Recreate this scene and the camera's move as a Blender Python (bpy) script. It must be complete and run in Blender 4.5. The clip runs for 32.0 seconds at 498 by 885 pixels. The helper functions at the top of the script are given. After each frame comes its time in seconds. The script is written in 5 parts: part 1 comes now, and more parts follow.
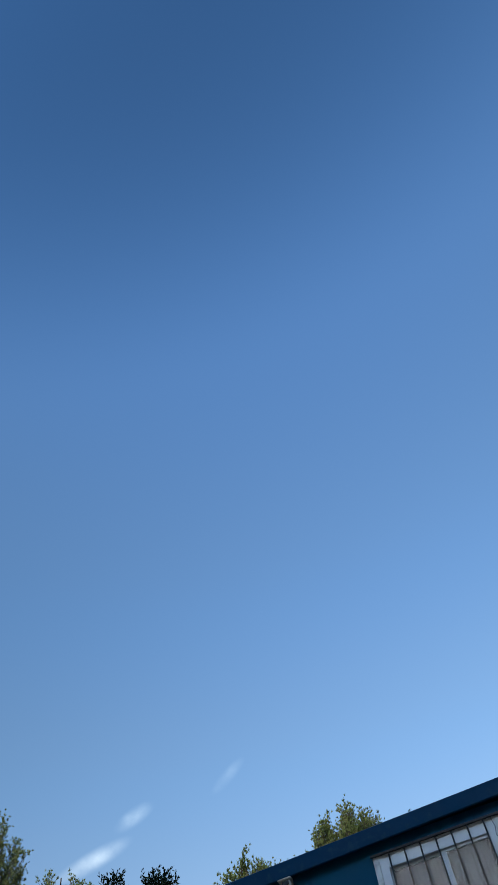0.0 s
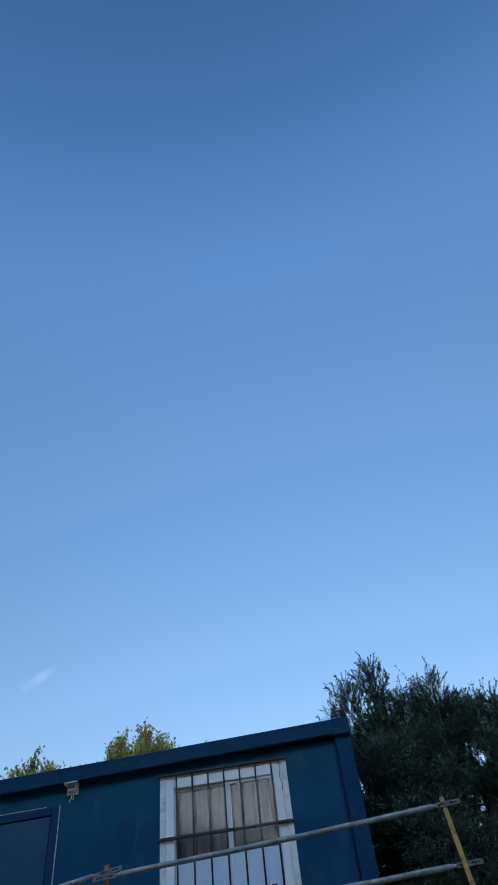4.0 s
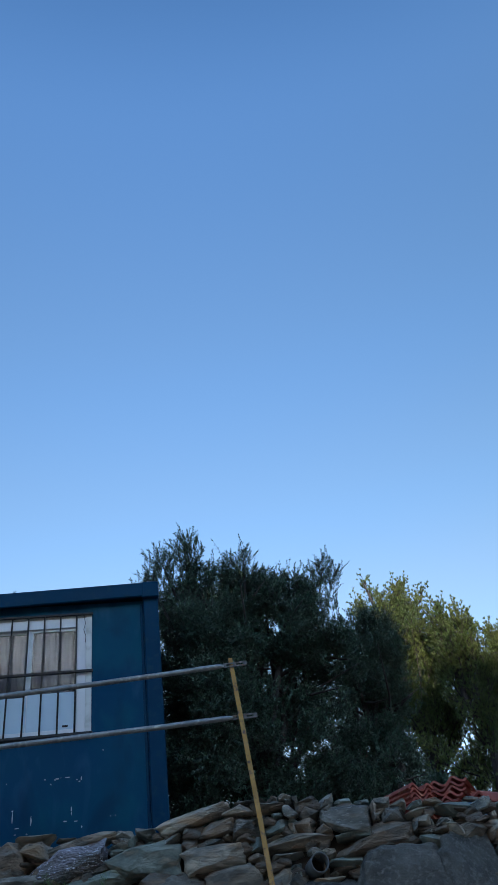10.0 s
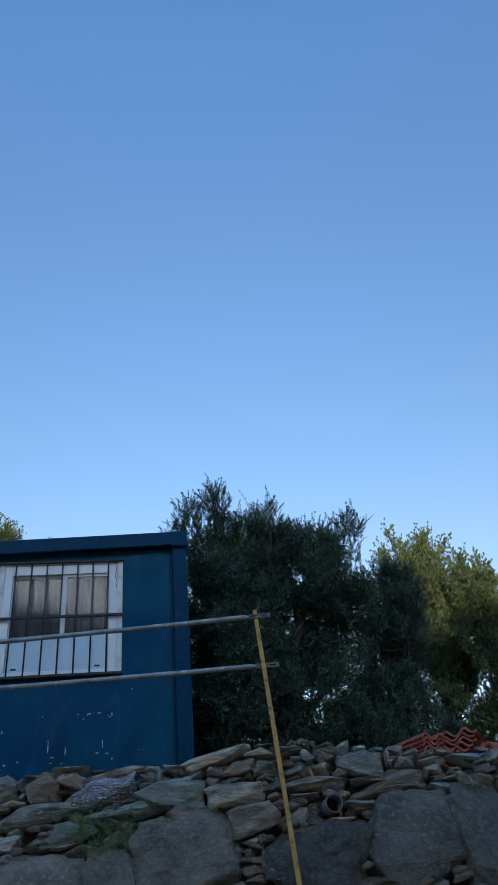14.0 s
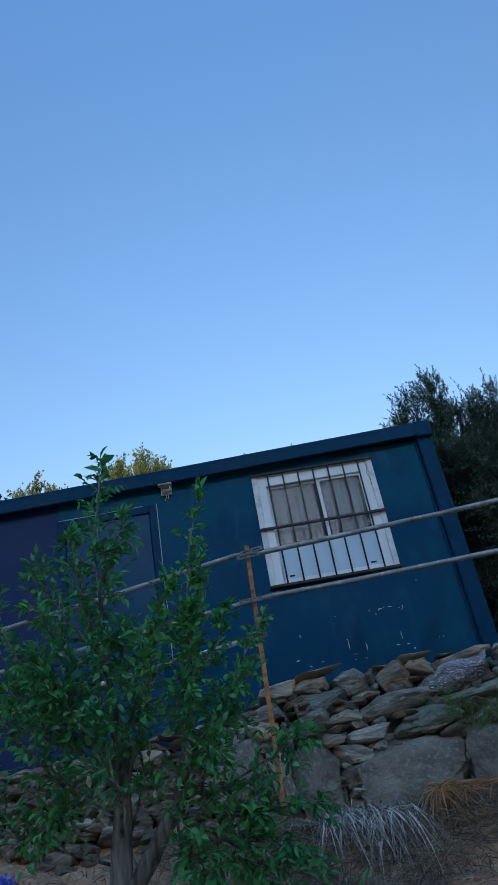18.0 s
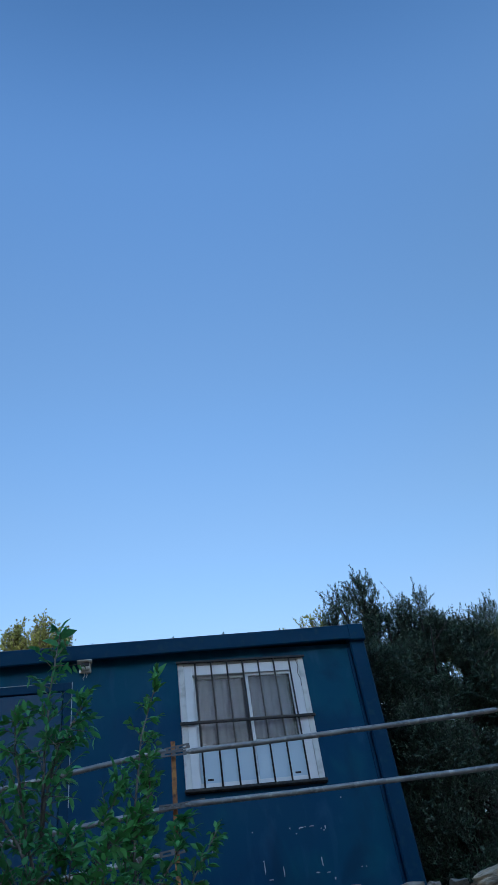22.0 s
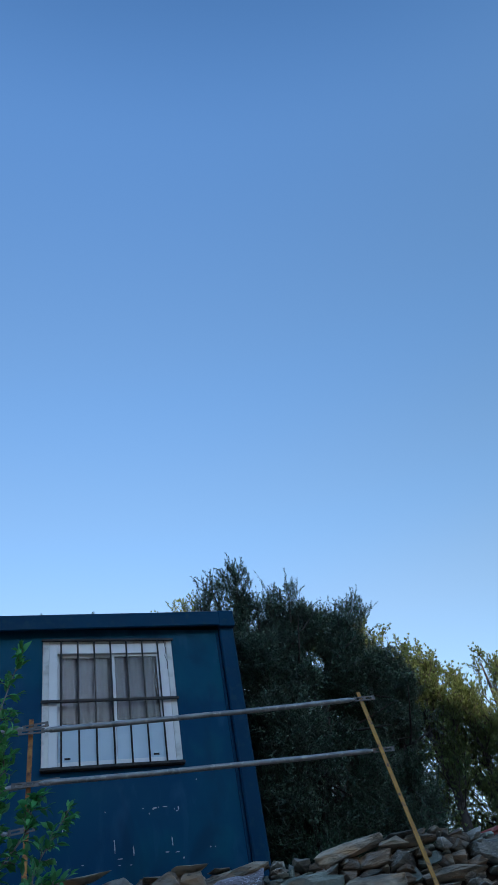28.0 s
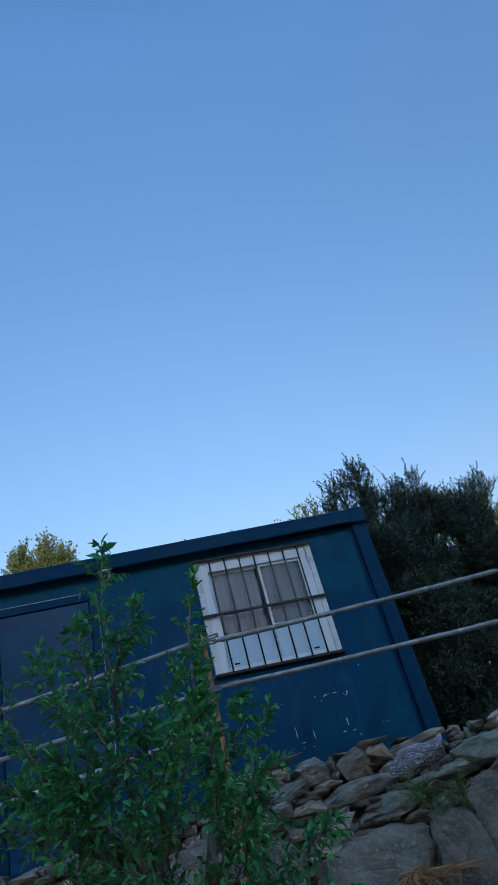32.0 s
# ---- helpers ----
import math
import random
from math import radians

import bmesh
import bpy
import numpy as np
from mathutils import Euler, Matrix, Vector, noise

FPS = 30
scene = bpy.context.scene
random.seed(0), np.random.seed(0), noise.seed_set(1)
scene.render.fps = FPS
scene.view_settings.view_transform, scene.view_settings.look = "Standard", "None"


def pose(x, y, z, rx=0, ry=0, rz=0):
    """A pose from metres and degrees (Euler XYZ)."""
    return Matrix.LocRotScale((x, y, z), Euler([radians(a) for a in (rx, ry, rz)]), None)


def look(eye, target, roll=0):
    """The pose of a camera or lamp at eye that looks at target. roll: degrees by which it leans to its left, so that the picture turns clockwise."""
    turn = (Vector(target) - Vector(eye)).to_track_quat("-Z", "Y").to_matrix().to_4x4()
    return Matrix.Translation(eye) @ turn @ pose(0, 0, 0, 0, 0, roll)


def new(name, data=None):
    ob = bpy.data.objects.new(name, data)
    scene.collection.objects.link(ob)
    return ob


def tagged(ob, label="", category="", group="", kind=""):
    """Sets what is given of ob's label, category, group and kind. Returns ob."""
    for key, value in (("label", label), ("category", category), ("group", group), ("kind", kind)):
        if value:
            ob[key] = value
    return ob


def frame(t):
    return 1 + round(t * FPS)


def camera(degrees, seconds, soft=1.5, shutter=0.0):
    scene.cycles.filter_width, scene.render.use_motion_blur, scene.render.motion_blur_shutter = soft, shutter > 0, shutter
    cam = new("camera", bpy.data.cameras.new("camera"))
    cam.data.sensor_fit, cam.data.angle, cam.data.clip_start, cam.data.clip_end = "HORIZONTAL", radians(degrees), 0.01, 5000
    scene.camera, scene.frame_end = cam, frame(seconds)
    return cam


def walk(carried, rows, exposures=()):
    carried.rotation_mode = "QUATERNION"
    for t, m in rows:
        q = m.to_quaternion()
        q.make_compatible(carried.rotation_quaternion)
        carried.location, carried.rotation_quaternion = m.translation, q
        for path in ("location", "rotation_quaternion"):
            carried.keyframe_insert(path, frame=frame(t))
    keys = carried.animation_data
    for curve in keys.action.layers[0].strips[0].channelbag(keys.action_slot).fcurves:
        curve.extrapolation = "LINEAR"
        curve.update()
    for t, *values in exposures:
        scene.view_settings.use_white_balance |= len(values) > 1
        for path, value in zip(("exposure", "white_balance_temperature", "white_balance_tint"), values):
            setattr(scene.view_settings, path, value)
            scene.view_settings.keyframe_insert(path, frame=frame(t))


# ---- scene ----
cam = camera(36.9, 32.0, 1.0)
PATH = [
    (0, (1.359, -6.279, -1.265), (1.077, -5.227, 0.412), -11.6),
    (0.5, (1.349, -6.282, -1.26), (1.104, -5.18, 0.39), -11.7),
    (1, (1.349, -6.269, -1.261), (1.121, -5.122, 0.361), -11.1),
    (1.5, (1.326, -6.321, -1.249), (1.122, -5.174, 0.377), -9.8),
    (2, (1.337, -6.324, -1.257), (1.162, -5.173, 0.369), -9.4),
    (2.5, (1.333, -6.308, -1.262), (1.177, -5.137, 0.352), -9.3),
    (3, (1.334, -6.293, -1.271), (1.191, -5.098, 0.327), -9.1),
    (3.5, (1.346, -6.274, -1.284), (1.231, -5.053, 0.296), -8.8),
    (4, (1.323, -6.239, -1.265), (1.293, -4.971, 0.282), -8.1),
    (4.5, (1.317, -6.22, -1.249), (1.336, -4.88, 0.235), -7.4),
    (6.5, (1.395, -6.262, -1.226), (1.412, -4.891, 0.23), -8.2),
    (7, (1.429, -6.268, -1.235), (1.479, -4.909, 0.232), -8.2),
    (7.5, (1.426, -6.255, -1.242), (1.544, -4.889, 0.214), -8.1),
    (8, (1.427, -6.249, -1.261), (1.615, -4.842, 0.148), -9.2),
    (8.5, (1.435, -6.226, -1.273), (1.687, -4.787, 0.092), -10.2),
    (9, (1.436, -6.216, -1.28), (1.724, -4.751, 0.051), -10.5),
    (9.5, (1.43, -6.202, -1.284), (1.735, -4.725, 0.03), -10.1),
    (10, (1.412, -6.189, -1.281), (1.745, -4.685, -0.005), -9.5),
    (10.5, (1.339, -6.211, -1.285), (1.684, -4.659, -0.072), -8.4),
    (11, (1.307, -6.238, -1.265), (1.647, -4.658, -0.087), -6.8),
    (11.5, (1.299, -6.264, -1.257), (1.649, -4.693, -0.07), -6.5),
    (12, (1.295, -6.269, -1.252), (1.638, -4.704, -0.056), -6.5),
    (12.5, (1.304, -6.289, -1.249), (1.637, -4.724, -0.049), -6.8),
    (13, (1.381, -6.283, -1.26), (1.685, -4.705, -0.07), -6.5),
    (13.5, (1.434, -6.314, -1.255), (1.711, -4.716, -0.084), -5.8),
    (15.5, (0.987, -6.509, -1.213), (1.106, -4.865, -0.08), -9.9),
    (16, (0.796, -6.452, -1.229), (0.803, -4.793, -0.111), -10.7),
    (16.5, (0.467, -6.358, -1.212), (0.407, -4.683, -0.121), -11.9),
    (17, (0.137, -6.254, -1.221), (0.104, -4.521, -0.223), -12.8),
    (17.5, (-0.103, -6.062, -1.22), (-0.095, -4.303, -0.268), -12.8),
    (18, (-0.231, -5.963, -1.176), (-0.152, -4.245, -0.156), -10.6),
    (18.5, (-0.432, -5.914, -1.117), (-0.221, -4.269, 0.0), -9.9),
    (19, (-0.522, -5.91, -1.089), (-0.295, -4.309, 0.088), -9.4),
    (19.5, (-0.518, -5.922, -1.075), (-0.282, -4.373, 0.168), -7.9),
    (20, (-0.545, -5.934, -1.069), (-0.262, -4.44, 0.231), -8.4),
    (20.5, (-0.571, -5.927, -1.077), (-0.265, -4.465, 0.253), -8.9),
    (21, (-0.564, -5.922, -1.068), (-0.247, -4.472, 0.272), -9.2),
    (21.5, (-0.58, -5.889, -1.091), (-0.226, -4.466, 0.269), -10.2),
    (22, (-0.561, -5.933, -1.072), (-0.194, -4.515, 0.29), -10.2),
    (22.5, (-0.571, -5.945, -1.07), (-0.204, -4.526, 0.291), -10.0),
    (23, (-0.614, -5.909, -1.088), (-0.24, -4.487, 0.268), -8.6),
    (23.5, (-0.594, -5.903, -1.086), (-0.184, -4.473, 0.252), -7.1),
    (24, (-0.598, -5.882, -1.086), (-0.124, -4.453, 0.23), -7.2),
    (24.5, (-0.598, -5.882, -1.083), (-0.085, -4.445, 0.21), -7.6),
    (25, (-0.607, -5.896, -1.091), (-0.066, -4.456, 0.186), -8.1),
    (25.5, (-0.583, -5.929, -1.083), (-0.001, -4.507, 0.197), -8.3),
    (26, (-0.576, -5.947, -1.089), (0.061, -4.558, 0.201), -8.3),
    (26.5, (-0.532, -5.957, -1.082), (0.141, -4.582, 0.206), -10.1),
    (28.5, (-0.571, -5.968, -1.08), (0.077, -4.59, 0.216), -12.7),
    (29, (-0.548, -6.012, -1.082), (0.091, -4.653, 0.238), -13.0),
    (29.5, (-0.555, -6.015, -1.077), (0.095, -4.674, 0.257), -13.1),
    (30, (-0.583, -6.028, -1.072), (0.05, -4.675, 0.258), -12.9),
    (30.5, (-0.594, -6.021, -1.071), (0.004, -4.637, 0.242), -13.1),
    (31, (-0.529, -6.047, -1.088), (0.02, -4.596, 0.173), -13.7),
    (31.5, (-0.571, -6.066, -1.101), (-0.082, -4.521, 0.073), -14.6),
    (32, (-0.759, -6.044, -1.105), (-0.341, -4.456, 0.037), -16.5),
]
walk(cam, [(t, look(eye, target, roll)) for t, eye, target, roll in PATH],
     [(0.0, 1.02), (1.0, 1.11), (3.0, 1.18), (6.5, 1.25), (13.0, 1.29), (15.5, 1.28), (16.3, 1.29), (17.2, 1.40), (18.2, 1.40), (19.5, 1.30), (22.0, 1.32), (26.0, 1.30), (32.0, 1.28)])

# ---- world and sun ----
SUN_ELEV, SUN_AZ = 19.0, 190.0          # degrees; azimuth clockwise from +y
az, el = radians(SUN_AZ), radians(SUN_ELEV)
TO_SUN = Vector((math.sin(az) * math.cos(el), math.cos(az) * math.cos(el), math.sin(el)))
world = bpy.data.worlds.new("sky")
scene.world = world
world.use_nodes = True
wn, wl = world.node_tree.nodes, world.node_tree.links
wn.clear()
w_out, w_bg, w_sky = wn.new("ShaderNodeOutputWorld"), wn.new("ShaderNodeBackground"), wn.new("ShaderNodeTexSky")
w_sky.sky_type, w_sky.sun_disc = "NISHITA", False
w_sky.sun_elevation, w_sky.sun_rotation = radians(SUN_ELEV), radians(SUN_AZ)
w_sky.altitude, w_sky.air_density, w_sky.dust_density, w_sky.ozone_density = 200, 1.0, 0.55, 3.6
w_bg.inputs["Strength"].default_value = 0.15
wl.new(w_bg.outputs[0], w_out.inputs[0])


def wmath(op, a, b=None, c=None):
    n = wn.new("ShaderNodeMath")
    n.operation = op
    for i, v in enumerate((a, b, c)):
        if v is None:
            continue
        if isinstance(v, (int, float)):
            n.inputs[i].default_value = v
        else:
            wl.new(v, n.inputs[i])
    return n.outputs[0]


def wdot(vec, d):
    n = wn.new("ShaderNodeVectorMath")
    n.operation = "DOT_PRODUCT"
    wl.new(vec, n.inputs[0])
    n.inputs[1].default_value = d
    return n.outputs["Value"]


# three thin wisps of high cloud
w_tc = wn.new("ShaderNodeTexCoord")
direction = w_tc.outputs["Generated"]
w_noise = wn.new("ShaderNodeTexNoise")
w_noise.inputs["Scale"].default_value = 26
w_noise.inputs["Detail"].default_value = 6
wl.new(direction, w_noise.inputs["Vector"])
cover = None
for a, b, thick, amount in (((-0.4457, 0.7345, 0.5117), (-0.4109, 0.7423, 0.5293), 0.0115, 0.15),
                            ((-0.5092, 0.7225, 0.4679), (-0.4474, 0.7439, 0.4964), 0.0125, 0.22),
                            ((-0.3351, 0.7724, 0.5395), (-0.3006, 0.7706, 0.5619), 0.009, 0.08)):
    a, b = Vector(a).normalized(), Vector(b).normalized()
    mid = ((a + b) / 2).normalized()
    u = (b - a).normalized()
    v = mid.cross(u).normalized()
    half = (b - a).length * 0.75
    p = wmath("DIVIDE", wmath("SUBTRACT", wdot(direction, u), mid.dot(u)), half)
    q = wmath("DIVIDE", wmath("SUBTRACT", wdot(direction, v), mid.dot(v)), thick)
    away = wmath("ADD", wmath("MULTIPLY", p, p), wmath("MULTIPLY", q, q))
    one = wmath("MAXIMUM", wmath("SUBTRACT", 1.0, away), 0.0)
    one = wmath("MULTIPLY", wmath("MULTIPLY", wmath("MULTIPLY", one, one), amount), wmath("GREATER_THAN", wdot(direction, mid), 0.5))
    cover = one if cover is None else wmath("ADD", cover, one)
cover = wmath("MULTIPLY", cover, wmath("MAXIMUM", wmath("MULTIPLY_ADD", w_noise.outputs["Fac"], 3.2, -0.9), 0.0))
w_mix = wn.new("ShaderNodeMix")
w_mix.data_type = "RGBA"
wl.new(cover, w_mix.inputs[0])
wl.new(w_sky.outputs[0], w_mix.inputs[6])
w_mix.inputs[7].default_value = (7.0, 8.4, 9.8, 1)
# the sky pales towards the horizon, deepens towards the zenith and falls off to either side
w_axes = wn.new("ShaderNodeSeparateXYZ")
wl.new(direction, w_axes.inputs[0])
w_ramp = wn.new("ShaderNodeValToRGB")
w_ramp.color_ramp.interpolation = "EASE"
tints = w_ramp.color_ramp.elements
tints[0].position, tints[0].color = 0.22, (1.20, 0.97, 0.76, 1)
tints[1].position, tints[1].color = 0.98, (0.80, 1.02, 1.13, 1)
for at, tint in ((0.42, (1.11, 0.95, 0.79, 1)), (0.56, (0.98, 0.97, 0.88, 1)), (0.72, (0.90, 0.99, 0.97, 1))):
    tints.new(at).color = tint
w_high = wmath("MAXIMUM", w_axes.outputs["Z"], 0.0)
wl.new(w_high, w_ramp.inputs[0])
w_deep = wn.new("ShaderNodeMapRange")
w_deep.interpolation_type = "SMOOTHSTEP"
w_deep.inputs[1].default_value, w_deep.inputs[2].default_value = 0.68, 1.0
w_deep.inputs[3].default_value, w_deep.inputs[4].default_value = 0.0, -1.3
wl.new(wdot(direction, (0.0, -0.342, 0.94)), w_deep.inputs[0])
w_stops = wmath("MULTIPLY_ADD", wmath("MULTIPLY", w_axes.outputs["X"], w_axes.outputs["X"]), -0.82, w_deep.outputs[0])
# brighter again round the sun
w_round = wn.new("ShaderNodeMapRange")
w_round.interpolation_type = "SMOOTHSTEP"
w_round.inputs[1].default_value, w_round.inputs[2].default_value = 0.25, 0.95
w_round.inputs[3].default_value, w_round.inputs[4].default_value = 0.0, 0.9
wl.new(wdot(direction, TO_SUN), w_round.inputs[0])
w_fall = wn.new("ShaderNodeCombineXYZ")
for i, (share, glow) in enumerate(((1.25, 0.8), (1.0, 1.0), (0.88, 1.1))):
    wl.new(wmath("POWER", 2.0, wmath("MULTIPLY_ADD", w_stops, share, wmath("MULTIPLY", w_round.outputs[0], glow))), w_fall.inputs[i])
w_mul, w_scale = wn.new("ShaderNodeVectorMath"), wn.new("ShaderNodeVectorMath")
w_mul.operation, w_scale.operation = "MULTIPLY", "MULTIPLY"
wl.new(w_mix.outputs[2], w_mul.inputs[0])
wl.new(w_ramp.outputs[0], w_mul.inputs[1])
wl.new(w_mul.outputs[0], w_scale.inputs[0])
wl.new(w_fall.outputs[0], w_scale.inputs[1])
wl.new(w_scale.outputs[0], w_bg.inputs["Color"])

sun_data = bpy.data.lights.new("sun", "SUN")
sun_data.energy, sun_data.angle, sun_data.color = 3.3, radians(0.5), (1.0, 0.87, 0.7)
sun = new("sun", sun_data)
sun.matrix_world = look(Vector((0, 0, 30)) + TO_SUN * 20, (0, 0, 30))


# ---- materials ----
def material(name, base, rough=0.7, metal=0.0, second=None, scale=6.0, spread=0.5, third=None, scale2=30.0, spread2=0.35,
             bump=0.0, bump_scale=60.0, stretch=(1, 1, 1), by_object=0.0, by_island=0.0, through_light=0.0, coat=0.0, specular=0.5, space="Object", grit=0.5):
    m = bpy.data.materials.new(name)
    m.use_nodes = True
    n, l = m.node_tree.nodes, m.node_tree.links
    bsdf, out = n["Principled BSDF"], n["Material Output"]
    tc, mp = n.new("ShaderNodeTexCoord"), n.new("ShaderNodeMapping")
    if space == "Position":
        l.new(n.new("ShaderNodeNewGeometry").outputs["Position"], mp.inputs["Vector"])
    else:
        l.new(tc.outputs[space], mp.inputs["Vector"])
    mp.inputs["Scale"].default_value = stretch
    vec = mp.outputs[0]
    info = None
    if by_object:
        info = n.new("ShaderNodeObjectInfo")
        add = n.new("ShaderNodeVectorMath")
        add.operation = "MULTIPLY_ADD"
        l.new(info.outputs["Random"], add.inputs[0])
        add.inputs[1].default_value = (37, 53, 71)
        l.new(vec, add.inputs[2])
        vec = add.outputs[0]

    def noise_fac(sc, lo, hi, detail=5):
        t = n.new("ShaderNodeTexNoise")
        t.inputs["Scale"].default_value, t.inputs["Detail"].default_value = sc, detail
        l.new(vec, t.inputs["Vector"])
        r = n.new("ShaderNodeMapRange")
        r.inputs[1].default_value, r.inputs[2].default_value = lo, hi
        l.new(t.outputs["Fac"], r.inputs[0])
        return r.outputs[0]

    def mix(fac, a, b):
        x = n.new("ShaderNodeMix")
        x.data_type = "RGBA"
        if isinstance(fac, float):
            x.inputs[0].default_value = fac
        else:
            l.new(fac, x.inputs[0])
        for i, v in ((6, a), (7, b)):
            if isinstance(v, tuple):
                x.inputs[i].default_value = (*v, 1)
            else:
                l.new(v, x.inputs[i])
        return x.outputs[2]

    col = base
    if second:
        col = mix(noise_fac(scale, 0.5 - spread / 2, 0.5 + spread / 2), col, second)
    if third:
        col = mix(noise_fac(scale2, 0.62 - spread2 / 2, 0.62 + spread2 / 2), col, third)
    if by_object or by_island:
        if by_island:
            geo = n.new("ShaderNodeNewGeometry")
            rnd, amount = geo.outputs["Random Per Island"], by_island
        else:
            rnd, amount = info.outputs["Random"], by_object
        hs = n.new("ShaderNodeHueSaturation")
        r = n.new("ShaderNodeMapRange")
        r.inputs[3].default_value, r.inputs[4].default_value = 1 - amount, 1 + amount
        l.new(rnd, r.inputs[0])
        l.new(r.outputs[0], hs.inputs["Value"])
        if isinstance(col, tuple):
            hs.inputs["Color"].default_value = (*col, 1)
        else:
            l.new(col, hs.inputs["Color"])
        col = hs.outputs[0]
    if isinstance(col, tuple):
        bsdf.inputs["Base Color"].default_value = (*col, 1)
    else:
        l.new(col, bsdf.inputs["Base Color"])
    bsdf.inputs["Metallic"].default_value = metal
    bsdf.inputs["Specular IOR Level"].default_value = specular
    if second:
        r = n.new("ShaderNodeMapRange")
        r.inputs[3].default_value, r.inputs[4].default_value = max(rough - 0.1, 0.05), min(rough + 0.1, 1)
        l.new(noise_fac(scale * 2.3, 0.3, 0.7), r.inputs[0])
        l.new(r.outputs[0], bsdf.inputs["Roughness"])
    else:
        bsdf.inputs["Roughness"].default_value = rough
    if coat:
        bsdf.inputs["Coat Weight"].default_value = coat
        bsdf.inputs["Coat Roughness"].default_value = 0.25
    if bump:
        t = n.new("ShaderNodeTexNoise")
        t.inputs["Scale"].default_value, t.inputs["Detail"].default_value = bump_scale, 8
        t.inputs["Roughness"].default_value = grit
        l.new(vec, t.inputs["Vector"])
        b = n.new("ShaderNodeBump")
        b.inputs["Strength"].default_value, b.inputs["Distance"].default_value = min(bump, 1.0), 0.01 if bump <= 1 else 0.01 * bump
        l.new(t.outputs["Fac"], b.inputs["Height"])
        l.new(b.outputs[0], bsdf.inputs["Normal"])
    if through_light:
        tr, ms = n.new("ShaderNodeBsdfTranslucent"), n.new("ShaderNodeMixShader")
        if isinstance(col, tuple):
            tr.inputs["Color"].default_value = (*col, 1)
        else:
            l.new(col, tr.inputs["Color"])
        ms.inputs[0].default_value = through_light
        l.new(bsdf.outputs[0], ms.inputs[1])
        l.new(tr.outputs[0], ms.inputs[2])
        l.new(ms.outputs[0], out.inputs["Surface"])
    return m


M_BLUE = material("blue_paint", (0.0006, 0.043, 0.104), 0.5, second=(0.0008, 0.056, 0.110), scale=1.3, spread=0.3, third=(0.002, 0.070, 0.120), scale2=2.4,
                  spread2=0.14, specular=0.07, bump=0.25, bump_scale=3.0, stretch=(1, 1, 0.7))


def greener_above(m, tint, height):
    """A greener tint mixed into the base colour above a ragged edge."""
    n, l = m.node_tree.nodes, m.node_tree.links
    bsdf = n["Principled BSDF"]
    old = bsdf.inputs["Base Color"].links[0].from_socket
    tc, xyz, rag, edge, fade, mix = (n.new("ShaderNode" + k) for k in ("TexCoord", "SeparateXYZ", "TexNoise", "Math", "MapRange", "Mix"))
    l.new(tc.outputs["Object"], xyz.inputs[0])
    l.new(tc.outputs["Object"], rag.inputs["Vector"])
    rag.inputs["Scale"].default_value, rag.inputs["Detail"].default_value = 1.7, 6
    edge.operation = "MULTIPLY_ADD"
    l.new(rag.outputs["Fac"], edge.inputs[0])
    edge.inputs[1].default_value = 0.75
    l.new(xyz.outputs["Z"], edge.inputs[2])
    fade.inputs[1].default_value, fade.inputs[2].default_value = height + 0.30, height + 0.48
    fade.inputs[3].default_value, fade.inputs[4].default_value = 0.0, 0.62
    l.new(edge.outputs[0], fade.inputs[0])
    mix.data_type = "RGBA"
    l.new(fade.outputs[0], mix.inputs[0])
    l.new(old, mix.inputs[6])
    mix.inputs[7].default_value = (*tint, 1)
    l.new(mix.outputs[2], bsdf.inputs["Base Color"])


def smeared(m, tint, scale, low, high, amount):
    """Thin vertical smears and runs of a second tint."""
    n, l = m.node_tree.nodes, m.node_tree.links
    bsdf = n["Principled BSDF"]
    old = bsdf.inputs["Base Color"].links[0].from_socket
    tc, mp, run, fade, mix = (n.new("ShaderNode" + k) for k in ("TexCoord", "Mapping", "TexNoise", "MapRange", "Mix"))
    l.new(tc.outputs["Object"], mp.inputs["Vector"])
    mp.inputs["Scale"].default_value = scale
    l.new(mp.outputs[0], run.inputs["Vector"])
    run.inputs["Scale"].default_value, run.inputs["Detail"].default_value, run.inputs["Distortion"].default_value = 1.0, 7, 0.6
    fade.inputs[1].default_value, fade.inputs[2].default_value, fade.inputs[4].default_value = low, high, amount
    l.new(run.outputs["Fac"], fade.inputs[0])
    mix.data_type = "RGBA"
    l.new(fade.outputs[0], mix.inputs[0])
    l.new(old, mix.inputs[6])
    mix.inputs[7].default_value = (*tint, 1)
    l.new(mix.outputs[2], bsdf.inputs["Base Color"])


greener_above(M_BLUE, (0.0015, 0.072, 0.122), 1.52)
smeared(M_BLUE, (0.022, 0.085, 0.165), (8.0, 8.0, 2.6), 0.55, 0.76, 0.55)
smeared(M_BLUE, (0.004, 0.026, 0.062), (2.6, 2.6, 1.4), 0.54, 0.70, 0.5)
M_BLUE_VIOLET = material("violet_blue_paint", (0.012, 0.028, 0.088), 0.5, second=(0.020, 0.032, 0.092), scale=1.1, spread=0.4, third=(0.006, 0.04, 0.09), scale2=4, spread2=0.2, specular=0.1,
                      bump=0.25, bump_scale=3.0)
M_BLUE_TRIM = material("blue_trim_paint", (0.0012, 0.040, 0.090), 0.5, specular=0.07, second=(0.0010, 0.031, 0.072), scale=2.2, spread=0.4, third=(0.008, 0.045, 0.08), scale2=14, spread2=0.15,
                       bump=0.2, bump_scale=8)
